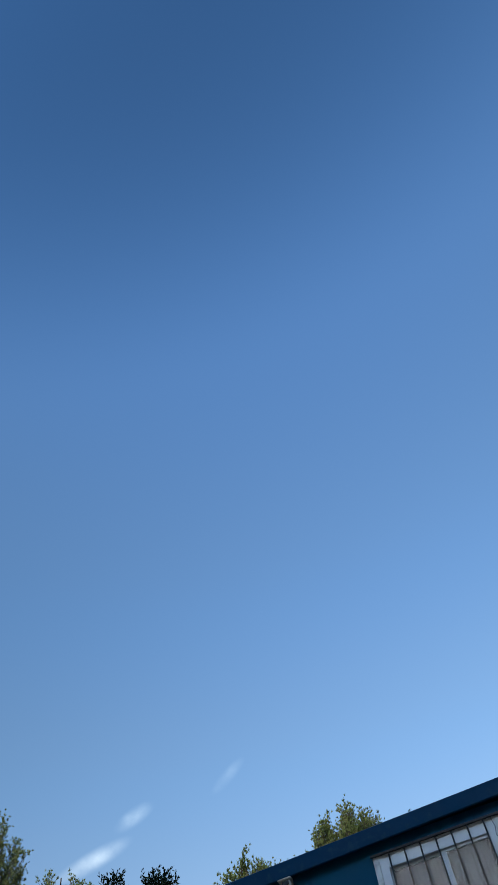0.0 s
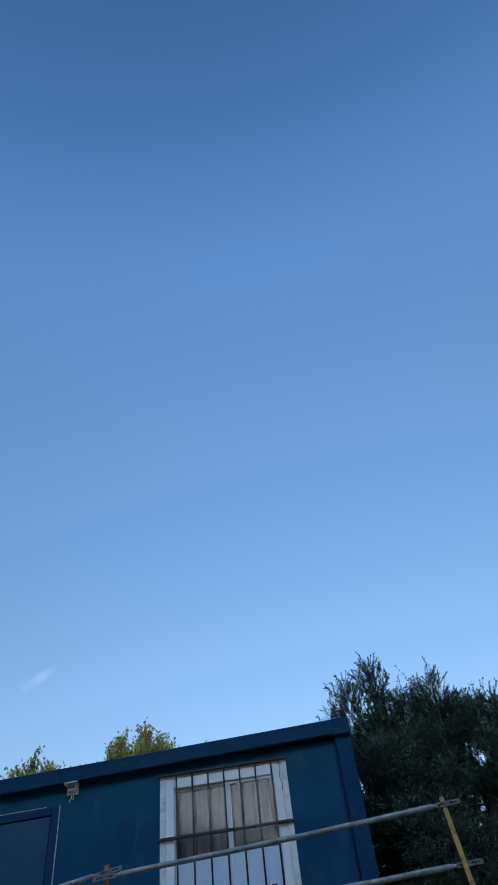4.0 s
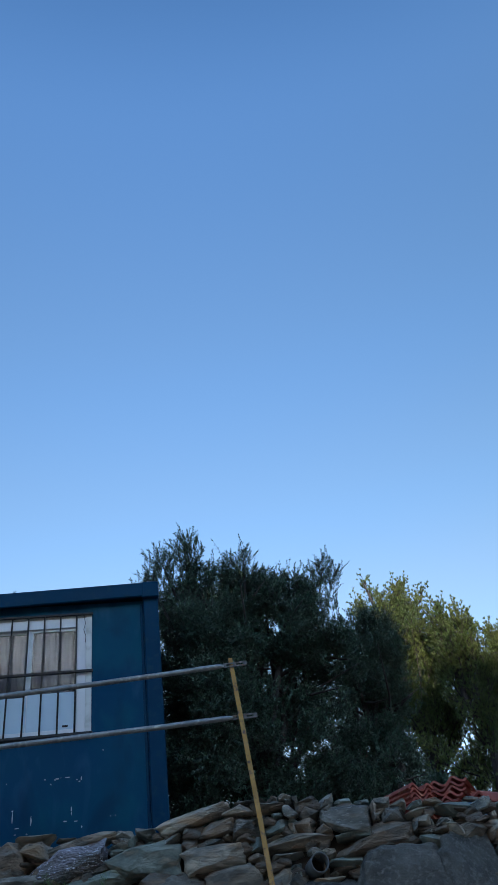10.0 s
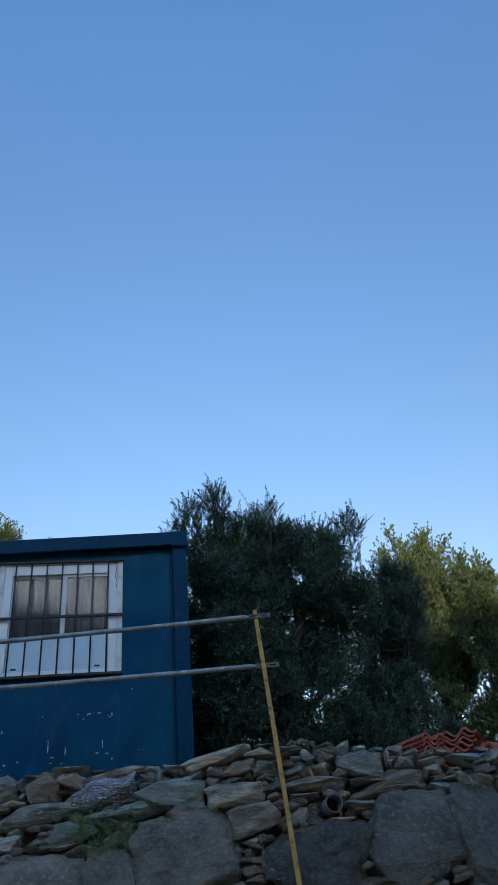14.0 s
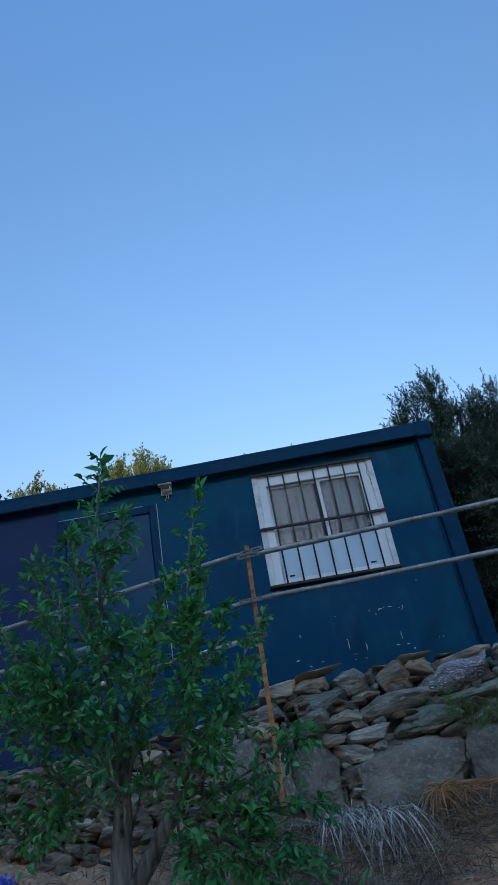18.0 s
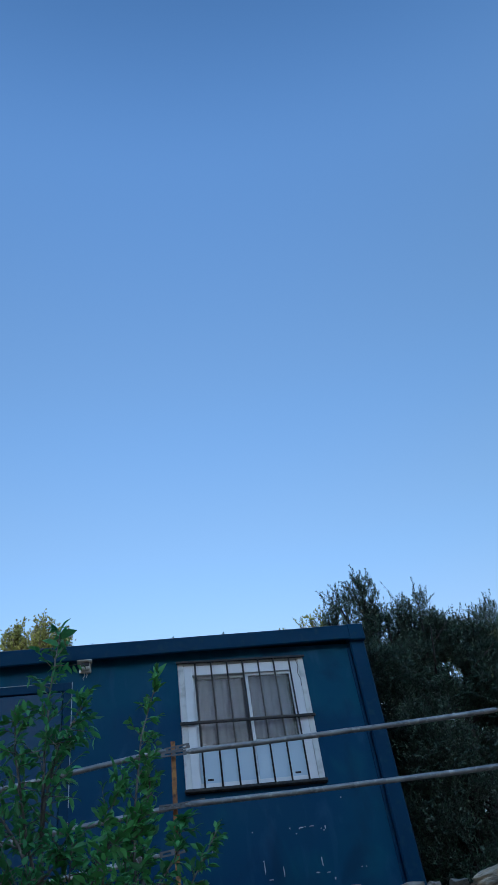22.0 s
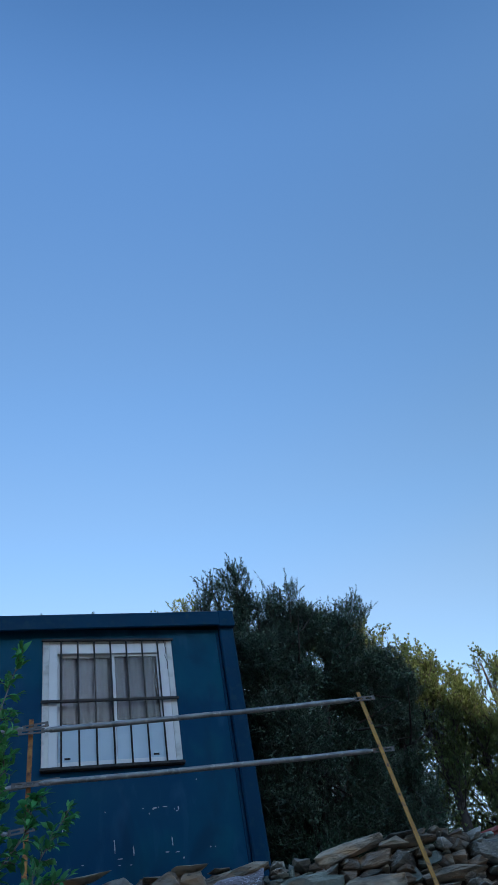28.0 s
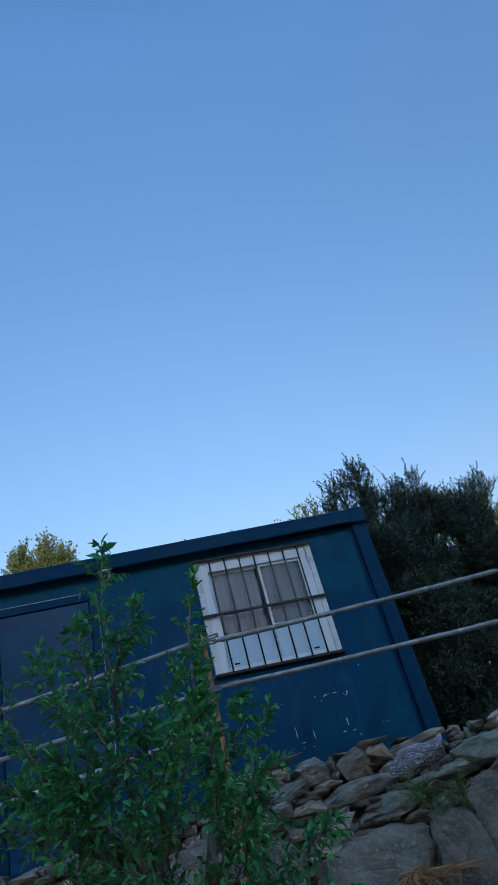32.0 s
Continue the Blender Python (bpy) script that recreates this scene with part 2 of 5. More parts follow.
M_BLUE_DOOR = material("blue_door_paint", (0.002, 0.042, 0.100), 0.35, specular=0.12, second=(0.003, 0.062, 0.118), scale=1.6, spread=0.3, third=(0.008, 0.036, 0.10), scale2=5, spread2=0.2,
                       bump=0.3, bump_scale=2.4)
M_CHIP = material("bare_chips", (0.62, 0.66, 0.68), 0.6, second=(0.4, 0.42, 0.44), scale=40)
M_WHITE = material("white_frame", (0.688, 0.697, 0.705), 0.4, second=(0.602, 0.611, 0.619), scale=5, spread=0.5)
M_SURROUND = material("weathered_surround", (0.66, 0.66, 0.63), 0.6, second=(0.54, 0.54, 0.52), scale=7, spread=0.4, third=(0.42, 0.41, 0.38), scale2=14, spread2=0.2)
M_BOARD = material("white_board", (0.46, 0.58, 0.66), 0.45, second=(0.40, 0.52, 0.60), scale=3, spread=0.5)
M_BLIND = material("mauve_blind", (0.112, 0.110, 0.132), 0.9, second=(0.088, 0.086, 0.106), scale=2.5, spread=0.5, bump=0.3, bump_scale=90, stretch=(1, 1, 0.1))
M_DARK = material("dark_interior", (0.02, 0.02, 0.025), 0.9)
M_IRON = material("dark_iron", (0.018, 0.019, 0.022), 0.6, 0.0, second=(0.040, 0.034, 0.030), scale=20, spread=0.3, specular=0.3, bump=0.3, bump_scale=80)
M_GALV = material("galvanised_pipe", (0.33, 0.34, 0.34), 0.55, 0.4, second=(0.19, 0.195, 0.2), scale=9, spread=0.4, third=(0.42, 0.42, 0.4), scale2=30, spread2=0.15, bump=0.15, bump_scale=60)
M_PLATE = material("dull_plate", (0.17, 0.17, 0.17), 0.7, 0.2, second=(0.10, 0.095, 0.09), scale=30, spread=0.4, third=(0.2, 0.12, 0.07), scale2=50, spread2=0.2)
M_PALE_PIPE = material("flaking_white_pipe", (0.5, 0.52, 0.52), 0.6, 0.1, second=(0.22, 0.22, 0.22), scale=22, spread=0.12, bump=0.2, bump_scale=60)
M_YELLOW = material("yellow_post_paint", (0.459, 0.230, 0.025), 0.55, second=(0.344, 0.156, 0.021), scale=8, spread=0.4, third=(0.082, 0.041, 0.025), scale2=26, spread2=0.14, bump=0.2, bump_scale=50)
M_RUST = material("rusty_post", (0.36, 0.14, 0.045), 0.8, 0.1, second=(0.46, 0.21, 0.06), scale=16, spread=0.25, third=(0.09, 0.035, 0.02), scale2=30, spread2=0.25, bump=0.5, bump_scale=90)
M_STONE = material("schist", (0.440, 0.363, 0.271), 0.85, second=(0.165, 0.147, 0.120), scale=9, spread=0.26, third=(0.408, 0.264, 0.156), scale2=5, spread2=0.16,
                   bump=3.4, bump_scale=15, stretch=(0.7, 1, 2.2), by_object=0.45, space="Position", grit=0.74)
M_STONE_GREY = material("grey_schist", (0.400, 0.368, 0.305), 0.75, second=(0.155, 0.150, 0.129), scale=10, spread=0.26, third=(0.487, 0.456, 0.401), scale2=34, spread2=0.1,
                        bump=3.4, bump_scale=14, stretch=(0.7, 1, 2.2), by_object=0.4, space="Position", grit=0.74)
M_STONE_WARM = material("brown_schist", (0.440, 0.312, 0.213), 0.85, second=(0.176, 0.136, 0.101), scale=9, spread=0.26, third=(0.317, 0.293, 0.256), scale2=11, spread2=0.2,
                        bump=3.4, bump_scale=15, stretch=(0.7, 1, 2.2), by_object=0.45, space="Position", grit=0.74)
M_STONE_GREEN = material("green_schist", (0.290, 0.320, 0.266), 0.75, second=(0.124, 0.142, 0.124), scale=9, spread=0.26, third=(0.365, 0.316, 0.233), scale2=9, spread2=0.14,
                         bump=2.4, bump_scale=12, stretch=(1, 1, 1.6), by_object=0.35, space="Position", grit=0.74)
M_BOULDER = material("boulder_schist", (0.335, 0.286, 0.228), 0.85, second=(0.165, 0.143, 0.114), scale=5, spread=0.3, third=(0.36, 0.335, 0.295), scale2=40, spread2=0.25,
                     bump=3.6, bump_scale=22, stretch=(1.0, 1, 1.15), by_object=0.3, space="Position", grit=0.74)
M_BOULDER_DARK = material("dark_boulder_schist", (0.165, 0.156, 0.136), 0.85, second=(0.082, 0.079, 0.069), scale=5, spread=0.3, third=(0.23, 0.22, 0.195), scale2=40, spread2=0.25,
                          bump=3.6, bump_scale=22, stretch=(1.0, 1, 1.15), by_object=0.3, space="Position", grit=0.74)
M_STONE_PALE = material("sparkling_schist", (0.36, 0.34, 0.40), 0.55, second=(0.15, 0.135, 0.12), scale=3.0, spread=0.2, third=(0.72, 0.72, 0.82), scale2=55, spread2=0.10,
                        bump=2.4, bump_scale=50, stretch=(1, 1, 2), by_object=0.1, space="Position")
M_EARTH = material("packed_earth", (0.10, 0.075, 0.055), 0.95, second=(0.055, 0.045, 0.038), scale=8, bump=1.5, bump_scale=18)
M_GROUND = material("dry_soil", (0.520, 0.265, 0.150), 0.95, second=(0.310, 0.165, 0.098), scale=1.6, spread=0.4, third=(0.575, 0.380, 0.247), scale2=14, spread2=0.3, bump=2.2, bump_scale=16)
M_TILE = material("red_clay_tile", (0.36, 0.075, 0.045), 0.75, second=(0.27, 0.05, 0.035), scale=9, spread=0.4, third=(0.42, 0.17, 0.11), scale2=18, spread2=0.15, bump=0.4, bump_scale=60, by_object=0.18)
M_BLUE_PLASTIC = material("blue_plastic", (0.03, 0.10, 0.24), 0.5, second=(0.02, 0.08, 0.2), scale=10)
M_PVC = material("grey_plastic_pipe", (0.14, 0.15, 0.15), 0.5, second=(0.09, 0.095, 0.095), scale=15)
M_BARK = material("grey_bark", (0.27, 0.235, 0.20), 0.9, second=(0.06, 0.052, 0.045), scale=40, spread=0.3, bump=3.0, bump_scale=60, stretch=(1, 1, 0.16))
M_BARK_DARK = material("dark_bark", (0.042, 0.035, 0.030), 0.95, second=(0.022, 0.019, 0.017), scale=10, bump=2.0, bump_scale=16, stretch=(1, 1, 0.3))
M_OLIVE = material("olive_leaf", (0.028, 0.073, 0.040), 0.5, second=(0.060, 0.104, 0.066), scale=2.0, spread=0.4, by_island=0.55, through_light=0.12)
M_OAK = material("dark_broad_leaf", (0.014, 0.026, 0.011), 0.75, second=(0.02, 0.036, 0.015), scale=2.0, by_island=0.4, through_light=0.05, specular=0.12)
M_PINE = material("pine_needle", (0.060, 0.108, 0.032), 0.6, second=(0.112, 0.140, 0.038), scale=2.2, spread=0.4, by_island=0.5, through_light=0.3)
M_BUSH = material("bush_leaf", (0.050, 0.265, 0.102), 0.5, second=(0.092, 0.335, 0.081), scale=3.0, spread=0.4, by_island=0.45, through_light=0.36)
M_WEED = material("weed_leaf", (0.19, 0.30, 0.10), 0.7, second=(0.10, 0.17, 0.05), scale=8, by_island=0.4, through_light=0.25)
M_STRAW = material("dry_straw", (0.323, 0.238, 0.149), 0.8, second=(0.170, 0.128, 0.085), scale=6, by_island=0.45, through_light=0.15)
M_STRAW_GREY = material("grey_straw", (0.60, 0.55, 0.49), 0.8, second=(0.24, 0.22, 0.19), scale=9, by_island=0.7, through_light=0.15)
M_BRUSH = material("dead_brush", (0.330, 0.262, 0.195), 0.85, second=(0.120, 0.098, 0.078), scale=5, by_island=0.7)
M_STRAW_RED = material("russet_straw", (0.52, 0.27, 0.12), 0.8, second=(0.46, 0.20, 0.07), scale=6, by_island=0.4, through_light=0.15)
M_PETAL = material("blue_petal", (0.13, 0.19, 0.85), 0.6, second=(0.18, 0.22, 0.88), scale=20, by_island=0.3, through_light=0.3)
M_CREAM = material("cream_plastic", (0.62, 0.6, 0.54), 0.45, second=(0.5, 0.48, 0.43), scale=12)

glass = bpy.data.materials.new("window_glass")
glass.use_nodes = True
g = glass.node_tree.nodes["Principled BSDF"]
g.inputs["Base Color"].default_value = (0.92, 0.95, 0.95, 1)
g.inputs["Roughness"].default_value, g.inputs["Transmission Weight"].default_value, g.inputs["IOR"].default_value = 0.08, 1.0, 1.28
M_GLASS = glass


# ---- builders ----
def link(name, me, mat, parent=None, label="", smooth=False):
    if mat and not me.materials:
        me.materials.append(mat)
    if smooth:
        me.polygons.foreach_set("use_smooth", [True] * len(me.polygons))
    ob = new(name, me)
    if parent:
        ob.parent = parent
    if label:
        ob["label"] = label
    return ob


def part(name, bm, mat, parent=None, label="", smooth=False):
    me = bpy.data.meshes.new(name)
    bm.normal_update()
    bm.to_mesh(me)
    bm.free()
    return link(name, me, mat, parent, label, smooth)


def quads(name, v, f):
    """A mesh from arrays of corners and of four-cornered faces."""
    me = bpy.data.meshes.new(name)
    v, f = np.asarray(v, np.float32), np.asarray(f, np.int32)
    me.vertices.add(len(v))
    me.vertices.foreach_set("co", v.ravel())
    me.loops.add(f.size)
    me.loops.foreach_set("vertex_index", f.ravel())
    me.polygons.add(len(f))
    me.polygons.foreach_set("loop_start", np.arange(0, f.size, f.shape[1], dtype=np.int32))
    me.polygons.foreach_set("loop_total", np.full(len(f), f.shape[1], np.int32))
    me.update(calc_edges=True)
    me.validate()
    return me


def empty(name, at=(0, 0, 0), label="", category="", group="", kind=""):
    ob = new(name)
    ob.location = at
    ob.empty_display_size = 0.1
    return tagged(ob, label, category, group, kind)


def box(x0, x1, y0, y1, z0, z1, bevel=0.004, bm=None):
    bm = bm or bmesh.new()
    made = bmesh.ops.create_cube(bm, size=1, matrix=Matrix.Translation(((x0 + x1) / 2, (y0 + y1) / 2, (z0 + z1) / 2)) @ Matrix.Diagonal((x1 - x0, y1 - y0, z1 - z0, 1)))
    if bevel:
        edges = list({e for v in made["verts"] for e in v.link_edges})
        bmesh.ops.bevel(bm, geom=edges, offset=bevel, segments=1, affect="EDGES")
    return bm


def tube(points, radii, sides=8, bm=None, cap=True):
    """A round bar through the points, with a radius at each."""
    bm = bm or bmesh.new()
    pts = [Vector(p) for p in points]
    if not hasattr(radii, "__len__"):
        radii = [radii] * len(pts)
    radii = [float(q) for q in radii]
    rings, side = [], None
    for i, p in enumerate(pts):
        d = (pts[min(i + 1, len(pts) - 1)] - pts[max(i - 1, 0)]).normalized()
        if side is None:
            side = d.orthogonal().normalized()
        side = (side - d * side.dot(d)).normalized()
        up = d.cross(side)
        rings.append([bm.verts.new(p + radii[i] * (math.cos(a) * side + math.sin(a) * up)) for a in (2 * math.pi * k / sides for k in range(sides))])
    for a, b in zip(rings, rings[1:]):
        for k in range(sides):
            bm.faces.new((a[k], a[(k + 1) % sides], b[(k + 1) % sides], b[k]))
    if cap:
        bm.faces.new(rings[0][::-1])
        bm.faces.new(rings[-1])
    return bm


def unit(v):
    return v / np.maximum(np.linalg.norm(v, axis=-1, keepdims=True), 1e-9)


def leaf_mesh(name, base, way, length, width, rng, fold=0.25, wide_at=0.45):
    """Pointed leaves, two faces each along the midrib: base (n,3), way (n,3) unit, length and width (n,)."""
    n = len(base)
    side = unit(np.cross(way, rng.normal(size=(n, 3))))
    nor = np.cross(side, way)
    L, Wd = length[:, None], width[:, None]
    mid = base + way * L * wide_at
    tip = base + way * L - nor * L * 0.12
    up = nor * Wd * fold
    v = np.stack([base, mid + side * Wd / 2 + up, tip, mid - side * Wd / 2 + up], 1).reshape(-1, 3)
    f = np.arange(4 * n).reshape(n, 4)
    return quads(name, v, f)


def blob_points(rng, blobs, n, shell=0.55):
    """n points in a union of ellipsoids, more of them near the outside, with the way out at each."""
    blobs = np.array(blobs, float)
    vol = (blobs[:, 3] * blobs[:, 4] * blobs[:, 5]) ** (2 / 3)
    pick = rng.choice(len(blobs), n, p=vol / vol.sum())
    d = unit(rng.normal(size=(n, 3)))
    r = shell + (1 - shell) * rng.random(n) ** 0.7
    r *= 1 + 0.13 * np.sin(d[:, 0] * 7 + pick) * np.sin(d[:, 2] * 9 + pick * 2)
    return blobs[pick, :3] + d * r[:, None] * blobs[pick, 3:], d


def foliage(name, rng, pos, way, twig, count, length, width, spread=0.9, wide_at=0.45):
    """Twigs at pos along way, each with count leaves."""
    n = len(pos)
    f = np.tile((np.arange(count) + 0.5) / count, n)
    p, w = np.repeat(pos, count, 0), np.repeat(way, count, 0)
    bend = np.repeat(rng.normal(size=(n, 3)) * 0.25, count, 0)
    p = p + w * (f * twig)[:, None] + bend * (f * f * twig)[:, None]
    d = unit(w + spread * unit(rng.normal(size=(n * count, 3))))
    k = n * count
    return leaf_mesh(name, p, d, length * rng.uniform(0.65, 1.2, k), width * rng.uniform(0.7, 1.2, k), rng, wide_at=wide_at)


def limb_set(parent, mat, base, tips, r0, rng, forks=3):
    """A trunk that rises from base and forks towards the tips: trunk and each limb are parts."""
    base = Vector(base)
    mean = sum((Vector(t) for t in tips), Vector()) / len(tips)
    crotch = base.lerp(mean, 0.32) + Vector((rng.normal() * 0.08, rng.normal() * 0.08, 0))
    line = [base + Vector((0, 0, -0.15)), base.lerp(crotch, 0.35) + Vector((rng.normal() * 0.04, rng.normal() * 0.04, 0)), base.lerp(crotch, 0.7), crotch]
    part("trunk", tube(line, [r0 * 1.25, r0, r0 * 0.85, r0 * 0.75], 10), mat, parent, smooth=True)
    for t in tips:
        t = Vector(t)
        a = crotch.lerp(t, 0.35) + Vector(rng.normal(size=3) * 0.12)
        b = crotch.lerp(t, 0.7) + Vector(rng.normal(size=3) * 0.1)
        bm = tube([crotch - (t - crotch) * 0.04, a, b, t], [r0 * 0.55, r0 * 0.4, r0 * 0.22, r0 * 0.06], 7)
        for _ in range(forks):
            s = a.lerp(b, rng.random())
            e = s + Vector(rng.normal(size=3) * 0.28) + Vector((0, 0, 0.25))
            tube([s, s.lerp(e, 0.5) + Vector(rng.normal(size=3) * 0.04), e], [r0 * 0.2, r0 * 0.12, r0 * 0.04], 5, bm)
        part("limb", bm, mat, parent, smooth=True)


# ---- ground ----
def wall_y(x):
    return float(np.interp(x, [-3, 0.4, 1, 1.56, 2.15, 2.5, 3.3, 5], [-0.85, -0.95, -1.0, -1.15, -1.34, -1.45, -1.6, -1.7]))


def wall_top(x):
    return float(np.interp(x, [-3.6, -1.8, -0.6, 0, 0.8, 1.5, 1.9, 2.27, 2.8, 3.2, 4, 5], [-0.34, -0.27, -0.2, -0.07, -0.03, -0.07, -0.02, -0.02, -0.12, -0.2, -0.26, -0.3]))


def foot_z(x):
    return float(np.interp(x, [-3, -2.05, -1.55, 0, 1, 2.8], [-0.5, -0.72, -0.87, -0.86, -0.95, -1.15]))


TERRACE, SHADE_HILL = -0.3, 20.4


def ground_z(x, y):
    wy = wall_y(min(max(x, -5), 6)) + 0.3
    d = wy - 0.3 - y
    wob = 0.05 * noise.noise((x * 1.3, y * 1.3, 0)) + 0.02 * noise.noise((x * 5, y * 5, 3))
    low = foot_z(min(max(x, -3), 4)) - 0.36 * min(max(d, 0), 5.0) - 0.2 * min(max((d - 0.27) / 0.2, 0), 1) + 0.02 + wob
    if y > wy:
        return TERRACE
    if d < -0.02:
        return low + (TERRACE - low) * min((-0.02 - d) / 0.28, 1) * 0.9
    # unseen hill behind the camera, added to keep the low sun off the terrace
    far = max(0.0, -y - 13.0)
    return low + (SHADE_HILL + 3.5 - 0.275 * (min(max(x, -30), 10) + 3.3)) * min(far / 34, 1) ** 1.2


def stops(near, fine, far):
    a = list(np.arange(-near, near + fine / 2, fine))
    s, out, p = fine, [], near
    while p < far:
        s *= 1.35
        p += s
        out.append(p)
    return np.array([-p for p in out[::-1]] + a + out)


gx, gy = stops(4.5, 0.09, 2600), np.sort(np.append(stops(3.2, 0.08, 2600) - 1.6, [-47.0, -40.0, -30.0, -20.0, -13.0]))
gv = np.array([(x, y, ground_z(x, y)) for y in gy for x in gx])
nx = len(gx)
ii, jj = np.meshgrid(np.arange(nx - 1), np.arange(len(gy) - 1))
k = (jj * nx + ii).ravel()
ground = link("ground", quads("ground", gv, np.stack([k, k + 1, k + 1 + nx, k + nx], 1)), M_GROUND, smooth=True)
tagged(ground, "dry brown hillside soil with sparse straw", "ground", kind="structure")

# ---- portable cabin ----
CX0, CX1, CY1, CZ0 = -4.36, 1.69, 2.44, -0.3
cabin = empty("portable_cabin", (-1.3, 1.2, CZ0), "dark blue painted metal site cabin on a stone terrace", "cabin")


def cpart(name, bm, mat, parent=None, label="", smooth=False):
    """A part of the cabin, given in world metres."""
    ob = part(name, bm, mat, parent or cabin, label, smooth)
    top = parent or cabin
    while top.parent:
        top = top.parent
    if top == cabin and (parent is None or parent == cabin):
        ob.matrix_parent_inverse = Matrix.Translation(-Vector(cabin.location))
    return ob


def holed_wall(columns):
    """Columns of the front sheet, with openings for the window and the door."""
    xs, zs = [CX0 + 0.1, -1.74, -0.9, 0.03, 1.07, 1.56], [CZ0 + 0.1, 0.965, 1.86, 1.97, 2.1]
    bm = bmesh.new()
    for i in columns:
        for j in range(len(zs) - 1):
            if (i == 1 and j < 2) or (i == 3 and j in (1, 2)):
                continue
            box(xs[i], xs[i + 1], 0.0, 0.05, zs[j], zs[j + 1], 0, bm)
    bmesh.ops.remove_doubles(bm, verts=bm.verts, dist=1e-4)
    inner = [f for f in bm.faces if all(len(e.link_faces) > 2 for e in f.edges)]
    bmesh.ops.delete(bm, geom=inner, context="FACES")
    return bm


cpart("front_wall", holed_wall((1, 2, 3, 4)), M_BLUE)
cpart("front_wall", holed_wall((0,)), M_BLUE_VIOLET, None, "violet blue paint")
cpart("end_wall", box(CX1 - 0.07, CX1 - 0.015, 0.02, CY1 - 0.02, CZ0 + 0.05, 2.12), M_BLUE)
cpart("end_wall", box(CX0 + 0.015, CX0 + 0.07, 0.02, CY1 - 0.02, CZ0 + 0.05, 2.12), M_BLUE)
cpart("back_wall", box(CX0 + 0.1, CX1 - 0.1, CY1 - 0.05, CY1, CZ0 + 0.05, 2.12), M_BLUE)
cpart("floor_frame", box(CX0, CX1, -0.05, CY1, CZ0, CZ0 + 0.16, 0.008), M_BLUE_TRIM)
for x0, x1 in ((CX1 - 0.135, CX1), (CX0, CX0 + 0.135)):
    cpart("corner_post", box(x0, x1, -0.052, 0.12, CZ0 + 0.14, 2.104, 0.01), M_BLUE_TRIM)
    cpart("corner_post", box(x0, x1, CY1 - 0.12, CY1 + 0.05, CZ0 + 0.14, 2.094, 0.01), M_BLUE_TRIM)
cpart("post_seam", box(CX1 - 0.163, CX1 - 0.14, -0.012, -0.001, CZ0 + 0.16, 2.06, 0.003), M_BLUE_TRIM)


def leaning(bm, x0=1.4, slope=0.029):
    """The cabin's roof line falls a little to one end."""
    for v in bm.verts:
        v.co.z += slope * (v.co.x - x0)
    return bm


TOP = 2.243
cpart("roof", leaning(box(CX0 + 0.03, CX1 - 0.03, 0.0, CY1 - 0.02, TOP - 0.1, TOP - 0.03, 0.01)), M_BLUE_TRIM)
# fascia: a folded channel, open below
bm = bmesh.new()
prof = [(0.03, TOP - 0.004), (0.03, TOP), (-0.075, TOP), (-0.088, TOP - 0.01), (-0.088, TOP - 0.136), (-0.08, TOP - 0.143), (-0.066, TOP - 0.143), (-0.066, TOP - 0.137), (-0.078, TOP - 0.135), (-0.078, TOP - 0.012), (-0.07, TOP - 0.005)]
rings = []
for q in range(25):
    x = CX0 - 0.005 + (CX1 - CX0 + 0.009) * q / 24
    rings.append([bm.verts.new((x, y + 0.0015 * noise.noise((x * 3, z * 20, 0)), z + 0.0015 * noise.noise((x * 2, y * 9, 5)))) for y, z in prof])
for a, e in zip(rings, rings[1:]):
    for q in range(len(prof)):
        bm.faces.new((a[q], e[q], e[(q + 1) % len(prof)], a[(q + 1) % len(prof)]))
bm.faces.new(rings[0])
bm.faces.new(rings[-1][::-1])
bmesh.ops.recalc_face_normals(bm, faces=bm.faces)
cpart("front_fascia", leaning(bm), M_BLUE_TRIM)
cpart("end_fascia", leaning(box(CX1 - 0.06, CX1 + 0.003, 0.052, CY1 + 0.05, TOP - 0.143, TOP - 0.003, 0.006)), M_BLUE_TRIM)
cpart("end_fascia", leaning(box(CX0 - 0.003, CX0 + 0.06, 0.052, CY1 + 0.05, TOP - 0.143, TOP - 0.003, 0.006)), M_BLUE_TRIM)
cpart("corner_casting", box(CX1 - 0.142, CX1 + 0.008, -0.092, 0.045, 2.092, 2.249, 0.008), M_BLUE_TRIM)

# window of the cabin: surround, two sliding sashes, board, blind and grille
WX0, WX1, WZ0, WZ1 = 0.0, 1.1, 0.935, 2.0
window = empty("window", (0.55, 0, WZ0))
window.parent = cabin
window.matrix_parent_inverse = Matrix.Translation(-Vector(cabin.location))


def wpart(name, bm, mat, label="", smooth=False):
    ob = part(name, bm, mat, window, label, smooth)
    ob.matrix_parent_inverse = Matrix.Translation(-Vector(window.location))
    return ob


S = 0.05
wpart("surround", box(WX0, WX0 + S, -0.018, 0.03, WZ0, WZ1, 0.003), M_SURROUND, "weathered pale surround")
wpart("surround", box(WX1 - S, WX1, -0.018, 0.03, WZ0, WZ1, 0.003), M_SURROUND, "weathered pale surround")
wpart("surround", box(WX0 + S, WX1 - S, -0.018, 0.03, WZ1 - 0.035, WZ1, 0.003), M_SURROUND)
wpart("sill", box(WX0 - 0.005, WX1 + 0.012, -0.035, 0.03, WZ0 - 0.02, WZ0 + 0.012, 0.003), M_IRON, "dark metal sill")
F = 0.07
wpart("frame_stile", box(WX0 + S, WX0 + S + F, -0.012, 0.05, WZ0 + 0.012, WZ1 - 0.035, 0.003), M_WHITE)
